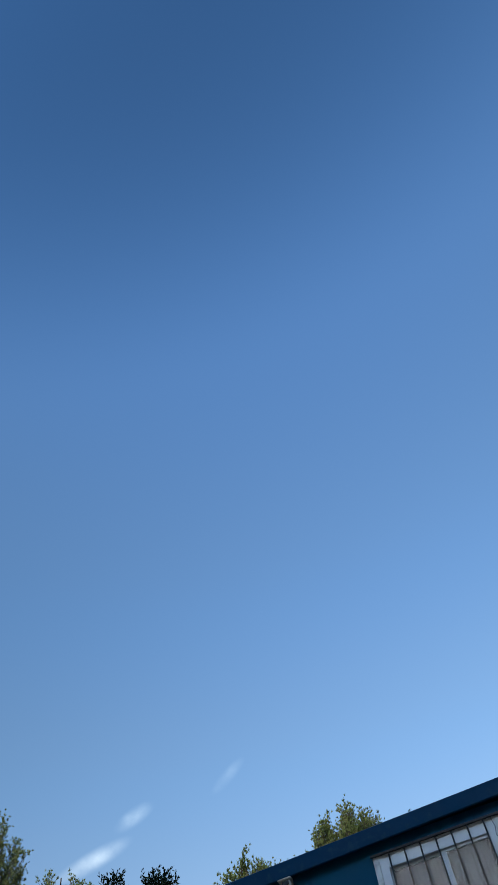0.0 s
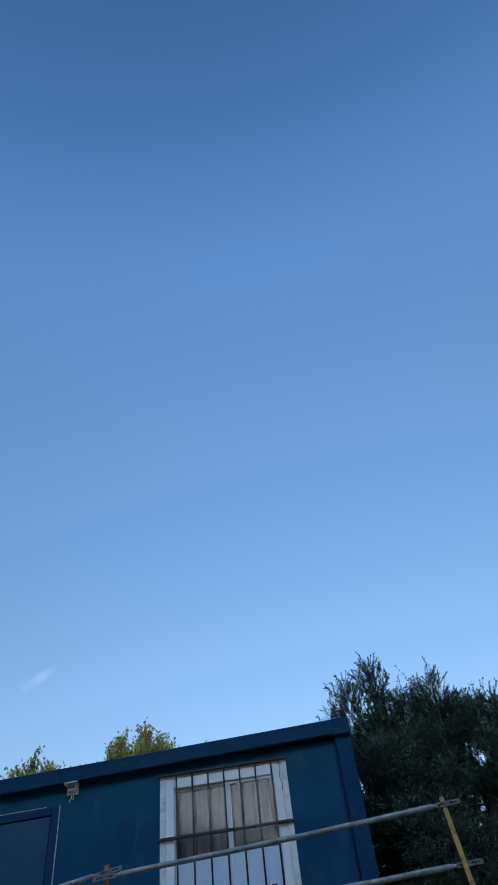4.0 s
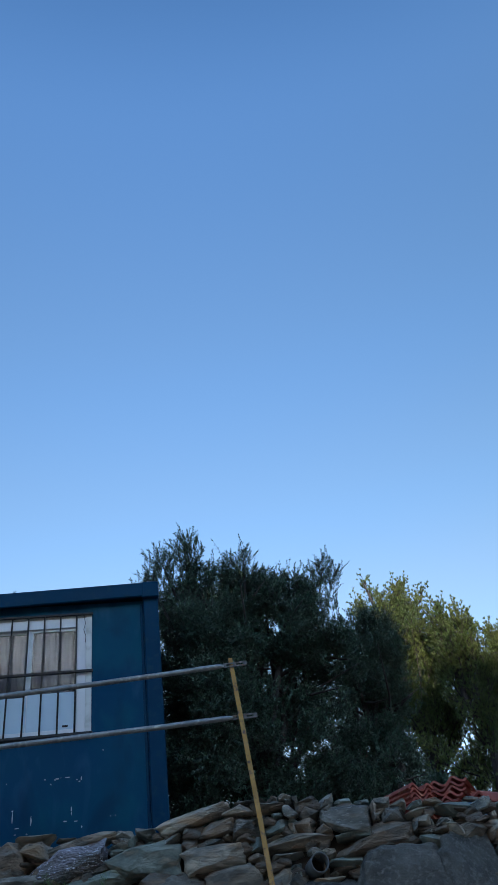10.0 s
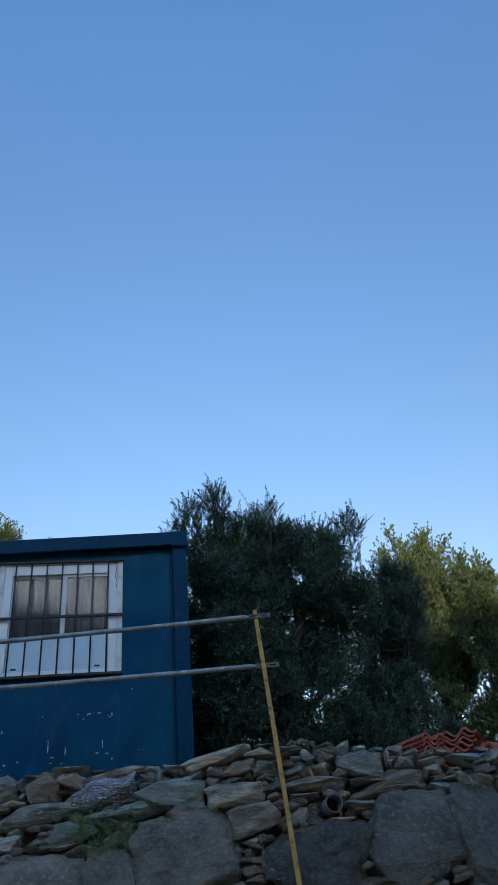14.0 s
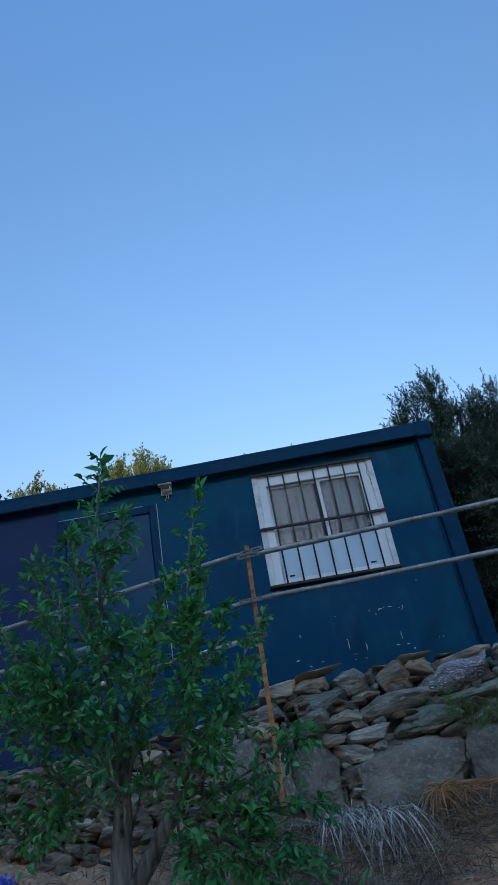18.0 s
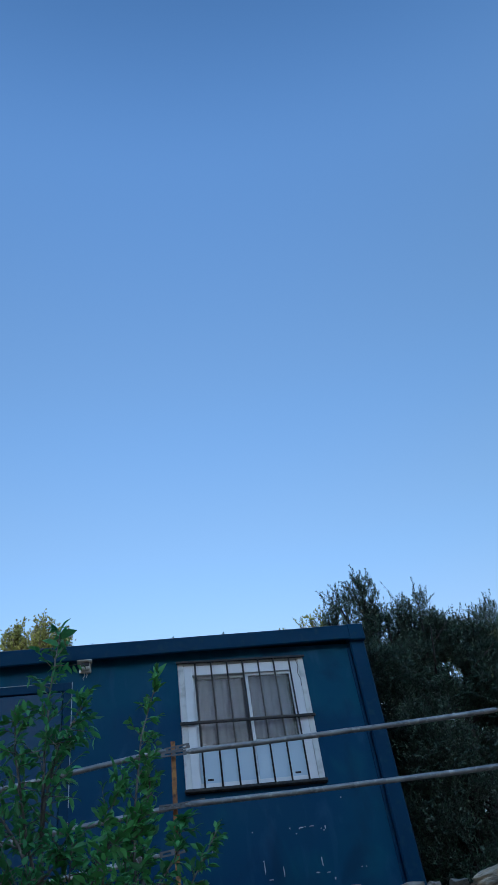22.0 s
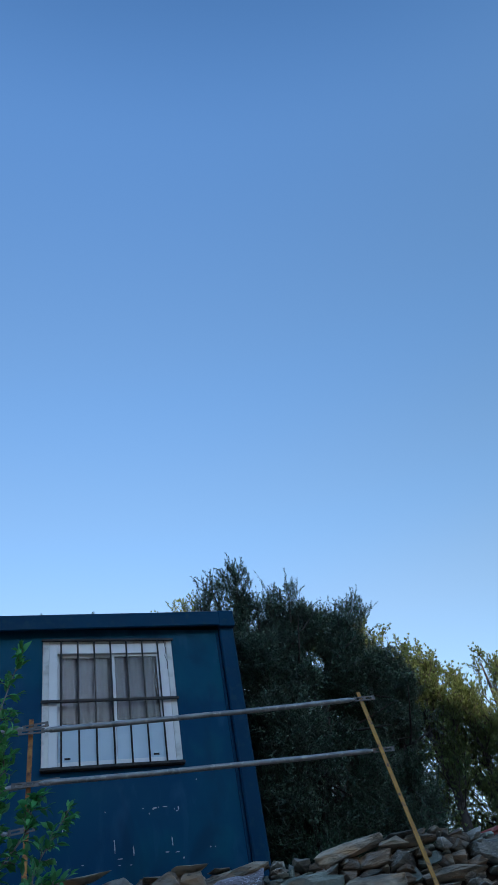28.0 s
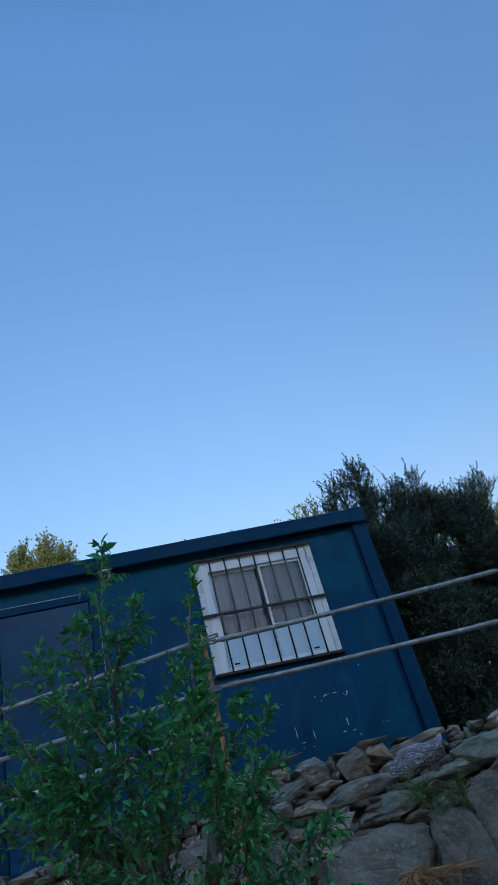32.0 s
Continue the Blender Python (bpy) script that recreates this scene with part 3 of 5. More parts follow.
wpart("frame_stile", box(WX1 - S - F, WX1 - S, -0.012, 0.05, WZ0 + 0.012, WZ1 - 0.035, 0.003), M_WHITE)
wpart("frame_head", box(WX0 + S + F, WX1 - S - F, -0.012, 0.05, WZ1 - 0.125, WZ1 - 0.035, 0.003), M_WHITE)
wpart("frame_foot", box(WX0 + S + F, WX1 - S - F, -0.012, 0.05, WZ0 + 0.012, WZ0 + 0.05, 0.003), M_WHITE)
x0, x1, z0, z1 = WX0 + S + F, WX1 - S - F, WZ0 + 0.05, WZ1 - 0.125
mid = (x0 + x1) / 2 + 0.03
for a, b, dy in ((x0, mid + 0.02, 0.022), (mid - 0.02, x1, 0.006)):
    wpart("sash_stile", box(a, a + 0.022 + (dy < 0.01) * 0.014, dy, dy + 0.014, z0, z1, 0.002), M_WHITE)
    wpart("sash_stile", box(b - 0.02, b, dy, dy + 0.014, z0, z1, 0.002), M_WHITE)
    wpart("sash_rail", box(a + 0.03, b - 0.02, dy, dy + 0.014, z1 - 0.022, z1, 0.002), M_WHITE)
    pane = wpart("pane", box(a + 0.02, b - 0.018, dy + 0.005, dy + 0.009, z0 + 0.3, z1 - 0.02, 0), M_GLASS)
    pane.visible_shadow = False
wpart("lower_board", box(x0 + 0.005, mid - 0.004, 0.0, 0.005, z0, z0 + 0.292, 0.001), M_BOARD, "white board behind the bars")
wpart("lower_board", box(mid + 0.004, x1 - 0.005, -0.004, 0.004, z0, z0 + 0.31, 0.001), M_BOARD, "white board behind the bars")
wpart("drain_slot", box(x0 + 0.055, x0 + 0.1, -0.004, -0.001, z0 + 0.02, z0 + 0.034, 0), M_DARK)
wpart("drain_slot", box(x1 - 0.11, x1 - 0.065, -0.008, -0.005, z0 + 0.02, z0 + 0.034, 0), M_DARK)
# gathered blind behind the glass
bm = bmesh.new()
cols = [[bm.verts.new((x0 + 0.015 + (x1 - x0 - 0.06) * i / 60, 0.062 + 0.006 * math.sin(i * 0.9) + 0.003 * math.sin(i * 2.3), z)) for z in (z0 + 0.02, z1 - 0.004)] for i in range(61)]
for a, b in zip(cols, cols[1:]):
    bm.faces.new((a[0], b[0], b[1], a[1]))
bm.normal_update()
bmesh.ops.solidify(bm, geom=bm.faces[:], thickness=0.003)
wpart("blind", bm, M_BLIND, "mauve grey fabric blind", smooth=True)
# near-black sheet: the unlit room's darkness is put into its colour
wpart("inside", box(x0 - 0.02, x1 + 0.02, 0.12, 0.13, z0 - 0.05, z1 + 0.08, 0), M_DARK)
for i in range(7):
    x = 0.147 + 0.137 * i
    wpart("grille_bar", tube([(x, -0.034, WZ0 - 0.008), (x, -0.034, WZ1 - 0.014)], 0.0072, 8), M_IRON, smooth=True)
for z, h in ((WZ1 - 0.014, 0.009), (1.455, 0.011), (WZ0 - 0.006, 0.008)):
    wpart("grille_rail", box(WX0 - 0.012, WX1 + 0.012, -0.045, -0.025, z - h, z + h, 0.002), M_IRON)
# loose wires at the upper corner of the window
wpart("loose_wire", tube([(1.03, -0.02, 1.99), (1.045, -0.024, 1.9), (1.03, -0.024, 1.84), (1.05, -0.022, 1.78), (1.045, -0.022, 1.72)], 0.0025, 5), M_IRON)

# door of the cabin
DX0, DX1, DZ1 = -1.76, -0.87, 1.885
door = empty("door", (DX0, 0, CZ0 + 0.16))
door.parent = cabin
door.matrix_parent_inverse = Matrix.Translation(-Vector(cabin.location))


def dpart(name, bm, mat, label="", smooth=False):
    ob = part(name, leaning(bm, -0.87, 0.022), mat, door, label, smooth)
    ob.matrix_parent_inverse = Matrix.Translation(-Vector(door.location))
    return ob


dpart("door_leaf", box(DX0 + 0.075, DX1 - 0.075, -0.004, 0.036, CZ0 + 0.17, DZ1 - 0.08, 0.004), M_BLUE_DOOR)
dpart("door_frame", box(DX0, DX0 + 0.07, -0.012, 0.05, CZ0 + 0.165, DZ1, 0.004), M_BLUE_TRIM)
dpart("door_frame", box(DX1 - 0.07, DX1, -0.012, 0.05, CZ0 + 0.165, DZ1, 0.004), M_BLUE_TRIM)
dpart("door_frame", box(DX0 + 0.07, DX1 - 0.07, -0.012, 0.05, DZ1 - 0.072, DZ1, 0.004), M_BLUE_TRIM)
dpart("frame_edge", box(DX1 - 0.003, DX1 + 0.002, -0.016, -0.002, 0.9, DZ1, 0), M_CHIP, "scraped pale edge")
dpart("frame_edge", box(DX1 - 0.003, DX1 + 0.002, -0.016, -0.002, 0.45, 0.8, 0), M_CHIP, "scraped pale edge")
dpart("frame_edge", box(DX0 - 0.002, DX0 + 0.003, -0.016, -0.002, 0.78, 1.25, 0), M_CHIP, "scraped pale edge")
dpart("frame_edge", box(DX0, DX1 - 0.12, -0.016, -0.002, DZ1 - 0.003, DZ1 + 0.001, 0), M_CHIP, "scraped pale edge")
dpart("hinge", tube([(DX0 + 0.06, -0.022, DZ1 - 0.25), (DX0 + 0.06, -0.022, DZ1 - 0.09)], 0.012, 8), M_IRON, "dark barrel hinge", smooth=True)
dpart("hinge", tube([(DX0 + 0.06, -0.022, 0.1), (DX0 + 0.06, -0.022, 0.26)], 0.012, 8), M_IRON, "dark barrel hinge", smooth=True)

# paint chipped off the sheet, down to pale primer
rng = np.random.default_rng(11)
for x, z, w, h in ((0.11, 0.31, 0.03, 0.012), (0.3, 0.27, 0.02, 0.006), (0.2, 0.25, 0.022, 0.01), (0.16, 0.5, 0.008, 0.03),
                   (0.53, 0.365, 0.0071, 0.0853), (0.666, 0.333, 0.0085, 0.0606), (0.958, 0.385, 0.0072, 0.0366), (0.96, 0.349, 0.0072, 0.0252), (0.847, 0.611, 0.0383, 0.0088),
                   (0.83, 0.605, 0.0118, 0.0117), (0.928, 0.614, 0.0385, 0.0044), (0.8, 0.573, 0.0102, 0.0087), (0.756, 0.613, 0.0103, 0.0073), (1.028, 0.599, 0.0089, 0.0265),
                   (1.015, 0.578, 0.0148, 0.0059), (0.996, 0.593, 0.0089, 0.0059), (0.47, 0.608, 0.0087, 0.0073), (0.914, 0.301, 0.0344, 0.0069), (0.992, 0.295, 0.0259, 0.0055),
                   (1.035, 0.253, 0.0086, 0.0165), (0.565, 0.286, 0.0478, 0.0041), (1.247, 0.307, 0.0058, 0.0084), (1.283, 0.305, 0.0058, 0.0084), (1.194, 0.797, 0.0076, 0.0123),
                   (0.558, 0.244, 0.014, 0.0054), (0.641, 0.241, 0.0196, 0.0041), (0.874, 0.614, 0.0089, 0.0059), (0.528, 0.409, 0.0142, 0.0056)):
    bm = bmesh.new()
    m = 7
    vs = [bm.verts.new((x + w * 0.6 * math.cos(2 * math.pi * i / m) * rng.uniform(0.5, 1.1), -0.006, z + h * 0.6 * math.sin(2 * math.pi * i / m) * rng.uniform(0.5, 1.1))) for i in range(m)]
    bm.faces.new(vs)
    bm.normal_update()
    bmesh.ops.solidify(bm, geom=bm.faces[:], thickness=0.004)
    cpart("paint_chip", bm, M_CHIP, None)

# small lamp under the fascia
lamp = empty("wall_lamp", (-0.77, -0.002, 2.0), "small cream plastic wall lamp with dangling wires", "lamp")


def lpart(name, bm, mat, label=""):
    ob = part(name, bm, mat, lamp, label)
    ob.matrix_parent_inverse = Matrix.Translation(-Vector(lamp.location))
    return ob


lpart("back_plate", box(-0.82, -0.72, -0.018, -0.002, 1.955, 2.045, 0.004), M_CREAM)
bm = box(-0.838, -0.712, -0.085, -0.018, 2.03, 2.048, 0.006)
lpart("hood", bm, M_CREAM)
lpart("housing", box(-0.808, -0.728, -0.07, -0.018, 1.965, 2.03, 0.012), M_CREAM)
lpart("lens", box(-0.8, -0.736, -0.076, -0.07, 1.985, 2.02, 0.004), M_IRON, "dark grey lens")
lpart("wire", tube([(-0.775, -0.02, 1.957), (-0.77, -0.03, 1.925), (-0.785, -0.032, 1.9), (-0.779, -0.03, 1.885)], 0.003, 5), M_CREAM)
lpart("wire", tube([(-0.76, -0.02, 1.957), (-0.752, -0.028, 1.93), (-0.758, -0.03, 1.905)], 0.003, 5), M_CREAM)


# ---- pipe fence in front of the wall ----
fence = empty("pipe_fence", (1.0, -1.2, -0.8), "fence of grey scaffold tubes on rusty and yellow angle posts", "fence")


def fpart(name, bm, mat, parent=None, label="", smooth=False):
    ob = part(name, bm, mat, parent or fence, label, smooth)
    if parent is None:
        ob.matrix_parent_inverse = Matrix.Translation(-Vector(fence.location))
    return ob


def angle_post(a, b, w=0.029, t=0.005):
    """An angle iron from a to b."""
    a, b = Vector(a), Vector(b)
    d = (b - a).normalized()
    side = (Vector((1, 0, 0)) - d * d.x).normalized()
    back = d.cross(side)
    bm = bmesh.new()
    prof = [(-w / 2, 0), (w / 2, 0), (w / 2, w * 0.9), (w / 2 - t, w * 0.9), (w / 2 - t, t), (-w / 2, t)]
    n = 14
    rings = []
    for i in range(n + 1):
        p = a.lerp(b, i / n)
        rings.append([bm.verts.new(p + side * u + back * v + Vector((noise.noise((i, u * 90, 2)), 0, 0)) * 0.0015) for u, v in prof])
    for r, s in zip(rings, rings[1:]):
        for i in range(6):
            bm.faces.new((r[i], r[(i + 1) % 6], s[(i + 1) % 6], s[i]))
    bm.faces.new(rings[0][::-1])
    bm.faces.new(rings[-1])
    bmesh.ops.recalc_face_normals(bm, faces=bm.faces)
    return bm


fpart("post", angle_post((2.183, -1.64, -1.125), (2.117, -1.235, 0.935)), M_YELLOW, None, "yellow painted angle iron post")
fpart("post", angle_post((-0.205, -1.12, -1.0), (-0.157, -0.985, 0.935), 0.029), M_RUST, None, "rusty orange angle iron post")


def slotted_end(p, d, parent):
    """The flattened end of a tube, with two long slots."""
    d = Vector(d).normalized()
    across = Vector((0, 0, 1)) - d * d.z
    across.normalize()
    nor = d.cross(across)
    m = Matrix((d, nor, across)).transposed().to_4x4()
    m.translation = p
    bm = bmesh.new()
    xs, zs = [0, 0.022, 0.072, 0.092, 0.142, 0.165], [-0.016, -0.0055, 0.0055, 0.016]
    for i in range(5):
        for j in range(3):
            if j == 1 and i in (1, 3):
                continue
            box(xs[i], xs[i + 1], -0.003, 0.003, zs[j], zs[j + 1], 0, bm)
    bmesh.ops.remove_doubles(bm, verts=bm.verts, dist=1e-5)
    bm.transform(m)
    return part("slotted_end", bm, M_PLATE, parent, "flattened end with two slots")


def rail(a, b, mat, label, ends=(True, True), r=0.0175):
    a, b = Vector(a), Vector(b)
    d = (b - a).normalized()
    n = 10
    p0, p1 = a + d * 0.16 * ends[0], b - d * 0.16 * ends[1]
    pts = [p0.lerp(p1, i / n) + Vector((0, 0, -0.006 * math.sin(math.pi * i / n) + 0.0025 * noise.noise((i * 0.9, a.z * 9, a.x)))) for i in range(n + 1)]
    pts = [p0] + [p0.lerp(p1, 0.02)] + pts[1:-1] + [p0.lerp(p1, 0.98)] + [p1]
    rad = [r * 0.45 if ends[0] else r] + [r] * (len(pts) - 2) + [r * 0.45 if ends[1] else r]
    ob = fpart("rail", tube(pts, rad, 10), mat, None, label, True)
    for on, p, w in ((ends[0], a, d), (ends[1], b, -d)):
        if on:
            slotted_end(p, w, ob)


GREY, PALE = "dull grey galvanised tube with flattened ends", "tube with flaking white paint"
rail((-0.24, -1.015, 0.838), (2.225, -1.262, 0.880), M_GALV, GREY)
rail((-0.27, -1.045, 0.505), (2.245, -1.30, 0.498), M_GALV, GREY)
rail((-2.6, -0.95, 0.53), (-0.05, -1.002, 0.895), M_GALV, GREY)
rail((-2.6, -0.98, 0.255), (0.02, -1.032, 0.53), M_GALV, GREY)
rail((-2.6, -0.98, -0.015), (-0.12, -1.05, 0.258), M_PALE_PIPE, PALE)


# ---- dry stone retaining wall ----
stone_wall = empty("wall_stone", (1.0, -1.0, -0.8), "dry stone retaining wall of grey and brown schist", "stone wall", kind="structure")
bm = bmesh.new()
core = []
for i in range(41):
    x = -3.4 + 8.4 * i / 40
    y = wall_y(x)
    t = wall_top(x)
    core.append([bm.verts.new(p) for p in ((x, y - 0.06, -1.5), (x, y + 0.1, t - 0.09), (x, y + 0.42, t - 0.1), (x, y + 0.5, -1.5))])
for a, b in zip(core, core[1:]):
    for q in range(3):
        bm.faces.new((a[q], b[q], b[q + 1], a[q + 1]))
ob = part("wall_core", bm, M_EARTH, stone_wall)
ob.matrix_parent_inverse = Matrix.Translation(-Vector(stone_wall.location))


def stone_data(seed, spare, mat, jag=0.30, cuts=0):
    """A split block in the unit cube: the hull of scattered corners, its edges a little worn, its faces uneven."""
    r = np.random.default_rng(seed)
    bm = bmesh.new()
    power = 4.0 + 3.5 * r.random()
    for _ in range(spare):
        p = unit(r.normal(size=3)) * np.array([1.0, 0.9, 1.0])
        p /= (np.abs(p) ** power).sum() ** (1 / power)
        bm.verts.new(p * 0.5 * (1 - jag * r.random() ** 2))
    hull = bmesh.ops.convex_hull(bm, input=bm.verts[:])
    bmesh.ops.delete(bm, geom=[v for v in hull["geom_interior"] if isinstance(v, bmesh.types.BMVert)], context="VERTS")
    bmesh.ops.dissolve_limit(bm, angle_limit=radians(11), verts=bm.verts[:], edges=bm.edges[:])
    bmesh.ops.bevel(bm, geom=bm.edges[:], offset=0.012, segments=1, affect="EDGES", clamp_overlap=True)
    if cuts:
        bmesh.ops.triangulate(bm, faces=bm.faces[:])
        for length in (0.2, 0.11, 0.06)[:cuts]:
            bmesh.ops.subdivide_edges(bm, edges=[e for e in bm.edges if e.calc_length() > length], cuts=1, use_grid_fill=True)
            bmesh.ops.triangulate(bm, faces=bm.faces[:])
        off = Vector(r.uniform(-50, 50, 3))
        for v in bm.verts:
            v.co *= 1 + 0.11 * noise.noise(v.co * 3.1 + off) + 0.07 * noise.noise(v.co * 7 + off) + 0.045 * noise.noise(v.co * 15 + off)
    bmesh.ops.triangulate(bm, faces=bm.faces[:])
    lo, hi = [min(v.co[a] for v in bm.verts) for a in range(3)], [max(v.co[a] for v in bm.verts) for a in range(3)]
    for v in bm.verts:
        v.co = [(v.co[a] - (lo[a] + hi[a]) / 2) / (hi[a] - lo[a]) for a in range(3)]
    bmesh.ops.recalc_face_normals(bm, faces=bm.faces[:])
    me = bpy.data.meshes.new("stone")
    bm.to_mesh(me)
    bm.free()
    me.materials.append(mat)
    return me


STONES = (M_STONE, M_STONE_GREY, M_STONE_WARM, M_STONE_GREEN)
SMALL = [stone_data(s, 17, STONES[s % 4], 0.16, 1) for s in range(32)]
LARGE = [stone_data(100 + s, 24, STONES[s % 4], 0.14, 2) for s in range(28)]
BOULDER = [stone_data(200 + s, 34, M_BOULDER, 0.12, 3) for s in range(6)]
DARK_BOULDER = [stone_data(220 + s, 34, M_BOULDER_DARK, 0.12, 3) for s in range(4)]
PALE_STONE = stone_data(300, 24, M_STONE_PALE, 0.14, 2)
placed = []
rng = np.random.default_rng(5)


def lay(x, z, w, h, me, turn=0.0, proud=0.0, deep=0.26):
    y = wall_y(x) - 0.15 * max(0, -z - 0.1) - proud
    ob = new("stone", me)
    ob.parent = stone_wall
    slope = math.atan2(wall_y(x + 0.2) - wall_y(x - 0.2), 0.4)
    m = Matrix.Translation((x, y + deep * 0.36, z)) @ Euler((rng.normal() * 0.06, turn + rng.normal() * 0.03, slope + rng.normal() * 0.08)).to_matrix().to_4x4()
    ob.matrix_basis = m @ Matrix.Diagonal((w * 1.08, deep, h * 1.14, 1))
    ob.matrix_parent_inverse = Matrix.Translation(-Vector(stone_wall.location))
    placed.append((x - w / 2, x + w / 2, z - h / 2, z + h / 2))
    return ob


# the stones that stand out, bay by bay: kind, place along the wall, height, width and height of the face, tilt in degrees
KINDS = {"s": 0, "g": 1, "w": 2, "n": 3}
BAY_POST = (("s", 0.14, -0.012, 0.38, 0.042, 9), ("w", 0.10, -0.09, 0.26, 0.09, 3), ("g", 0.36, -0.11, 0.26, 0.165, 2), ("w", 0.65, -0.145, 0.22, 0.18, 0), ("s", -0.11, -0.10, 0.26, 0.12, 6),
            ("n", 0.18, -0.21, 0.36, 0.125, 0), ("g", 0.05, -0.32, 0.27, 0.12, 2), ("g", -0.24, -0.22, 0.30, 0.10, 2), ("s", -0.26, -0.33, 0.24, 0.11, 0), ("s", 0.29, -0.325, 0.20, 0.07, 4),
            ("w", 0.37, -0.39, 0.14, 0.06, 0), ("s", 0.22, -0.388, 0.15, 0.06, 0), ("g", 0.40, -0.46, 0.29, 0.085, 5), ("w", 0.17, -0.455, 0.14, 0.08, -4))
BAY_LOW = (("s", 0.45, -0.525, 0.12, 0.08, 0), ("s", 0.28, -0.55, 0.26, 0.10, -8), ("s", 0.26, -0.68, 0.13, 0.12, 0), ("g", 0.27, -0.80, 0.15, 0.10, 0), ("s", 1.10, -0.40, 0.13, 0.07, 0),
           ("g", 1.10, -0.49, 0.18, 0.09, 0), ("s", 0.93, -0.54, 0.18, 0.085, 8), ("n", 0.78, -0.42, 0.46, 0.13, 6), ("g", 0.61, -0.30, 0.55, 0.125, 2), ("n", 1.18, -0.33, 0.58, 0.10, 4))
BAY_CORNER = (("s", 0.79, -0.035, 0.28, 0.055, 6), ("s", 0.83, -0.10, 0.17, 0.09, -10), ("s", 1.09, -0.09, 0.46, 0.075, 8), ("g", 1.50, -0.12, 0.13, 0.10, 0), ("n", 1.49, -0.255, 0.44, 0.165, -3),
              ("s", 1.79, -0.07, 0.45, 0.09, 7), ("g", 1.64, -0.165, 0.16, 0.09, 0), ("w", 1.76, -0.21, 0.10, 0.10, 0), ("w", 1.94, -0.15, 0.25, 0.085, 6), ("n", 1.33, -0.175, 0.15, 0.045, 5),
              ("w", 1.36, -0.13, 0.12, 0.035, 0), ("w", 1.55, -0.385, 0.25, 0.13, 32), ("s", 1.89, -0.32, 0.37, 0.15, 0), ("s", 1.99, -0.475, 0.34, 0.18, 0), ("g", 1.37, -0.50, 0.15, 0.075, 38))
BAY_PIPE = (("s", 2.21, -0.085, 0.24, 0.055, 3), ("s", 2.07, -0.085, 0.18, 0.05, 0), ("g", 2.10, -0.19, 0.18, 0.10, 6), ("n", 2.27, -0.20, 0.16, 0.075, 0), ("g", 2.36, -0.14, 0.09, 0.07, 0),
            ("s", 2.46, -0.155, 0.13, 0.09, 0), ("w", 2.44, -0.235, 0.13, 0.085, 0), ("g", 2.67, -0.23, 0.30, 0.15, -16), ("w", 2.91, -0.345, 0.27, 0.12, -9), ("w", 2.75, -0.39, 0.34, 0.09, 3),
            ("s", 2.38, -0.31, 0.41, 0.08, -2), ("g", 2.30, -0.375, 0.20, 0.05, 0), ("g", 2.46, -0.385, 0.10, 0.045, 0), ("n", 2.62, -0.465, 0.20, 0.08, 3), ("s", 2.49, -0.545, 0.21, 0.06, 4))
BAY_END = (("s", 2.26, -0.47, 0.14, 0.14, 0), ("s", 2.35, -0.515, 0.10, 0.07, 0), ("g", 2.94, -0.25, 0.14, 0.08, 0), ("s", 3.10, -0.25, 0.17, 0.06, -3), ("s", 3.26, -0.38, 0.15, 0.09, -30),
           ("n", 3.12, -0.44, 0.17, 0.11, 0), ("g", 3.12, -0.56, 0.11, 0.08, 0), ("s", 3.10, -0.31, 0.10, 0.055, 0), ("s", 2.97, -0.45, 0.12, 0.04, 0), ("w", 3.40, -0.33, 0.18, 0.045, -5),
           ("s", 3.36, -0.39, 0.18, 0.07, 0), ("s", 3.50, -0.40, 0.10, 0.10, 0), ("w", 2.54, -0.27, 0.10, 0.05, 0), ("g", 2.56, -0.17, 0.10, 0.05, 0))
BOULDERS = ((1.57, -0.62, 0.60, 0.42), (2.36, -0.72, 0.58, 0.34), (2.87, -0.69, 0.53, 0.46), (3.30, -0.69, 0.32, 0.5), (0.60, -0.71, 0.61, 0.36), (0.03, -0.68, 0.27, 0.38), (1.13, -0.78, 0.30, 0.46), (-0.44, -0.58, 0.36, 0.36),
            (3.75, -0.75, 0.42, 0.5), (-0.165, -0.66, 0.13, 0.34))
lay(1.01, -0.195, 0.50, 0.175, PALE_STONE, -0.07, 0.02)
for bay in (BAY_POST, BAY_LOW, BAY_CORNER, BAY_PIPE, BAY_END):
    for i, (kind, x, z, w, h, tilt) in enumerate(bay):
        stock = [me for me in (LARGE if w > 0.2 else SMALL) if me.materials[0] == STONES[KINDS[kind]]]
        lay(x, z, w, h, stock[i % len(stock)], -radians(tilt), rng.uniform(-0.01, 0.03))
for i, (x, z, w, h) in enumerate(BOULDERS):
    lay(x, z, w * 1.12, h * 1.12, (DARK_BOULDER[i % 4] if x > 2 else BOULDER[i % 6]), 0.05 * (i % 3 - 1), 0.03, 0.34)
placed.append((2.385, 2.505, -0.52, -0.38))
# fill the rest with smaller rubble
CELL = 0.02
nx_, nz_ = int(7.2 / CELL), int(1.4 / CELL)
full = np.zeros((nx_, nz_), bool)
for i in range(nx_):
    t = wall_top(-2.9 + i * CELL)
    full[i, max(0, int((t + 1.4 + 0.005) / CELL)):] = True
    full[i, :max(0, int((foot_z(-2.9 + i * CELL) - 0.12 + 1.4) / CELL))] = True
for a, b, c, d in placed:
    i0, i1, j0, j1 = (int(round(v)) for v in ((a + 2.9) / CELL, (b + 2.9) / CELL, (c + 1.4) / CELL, (d + 1.4) / CELL))
    full[max(i0, 0):max(i1, 0), max(j0, 0):max(j1, 0)] = True
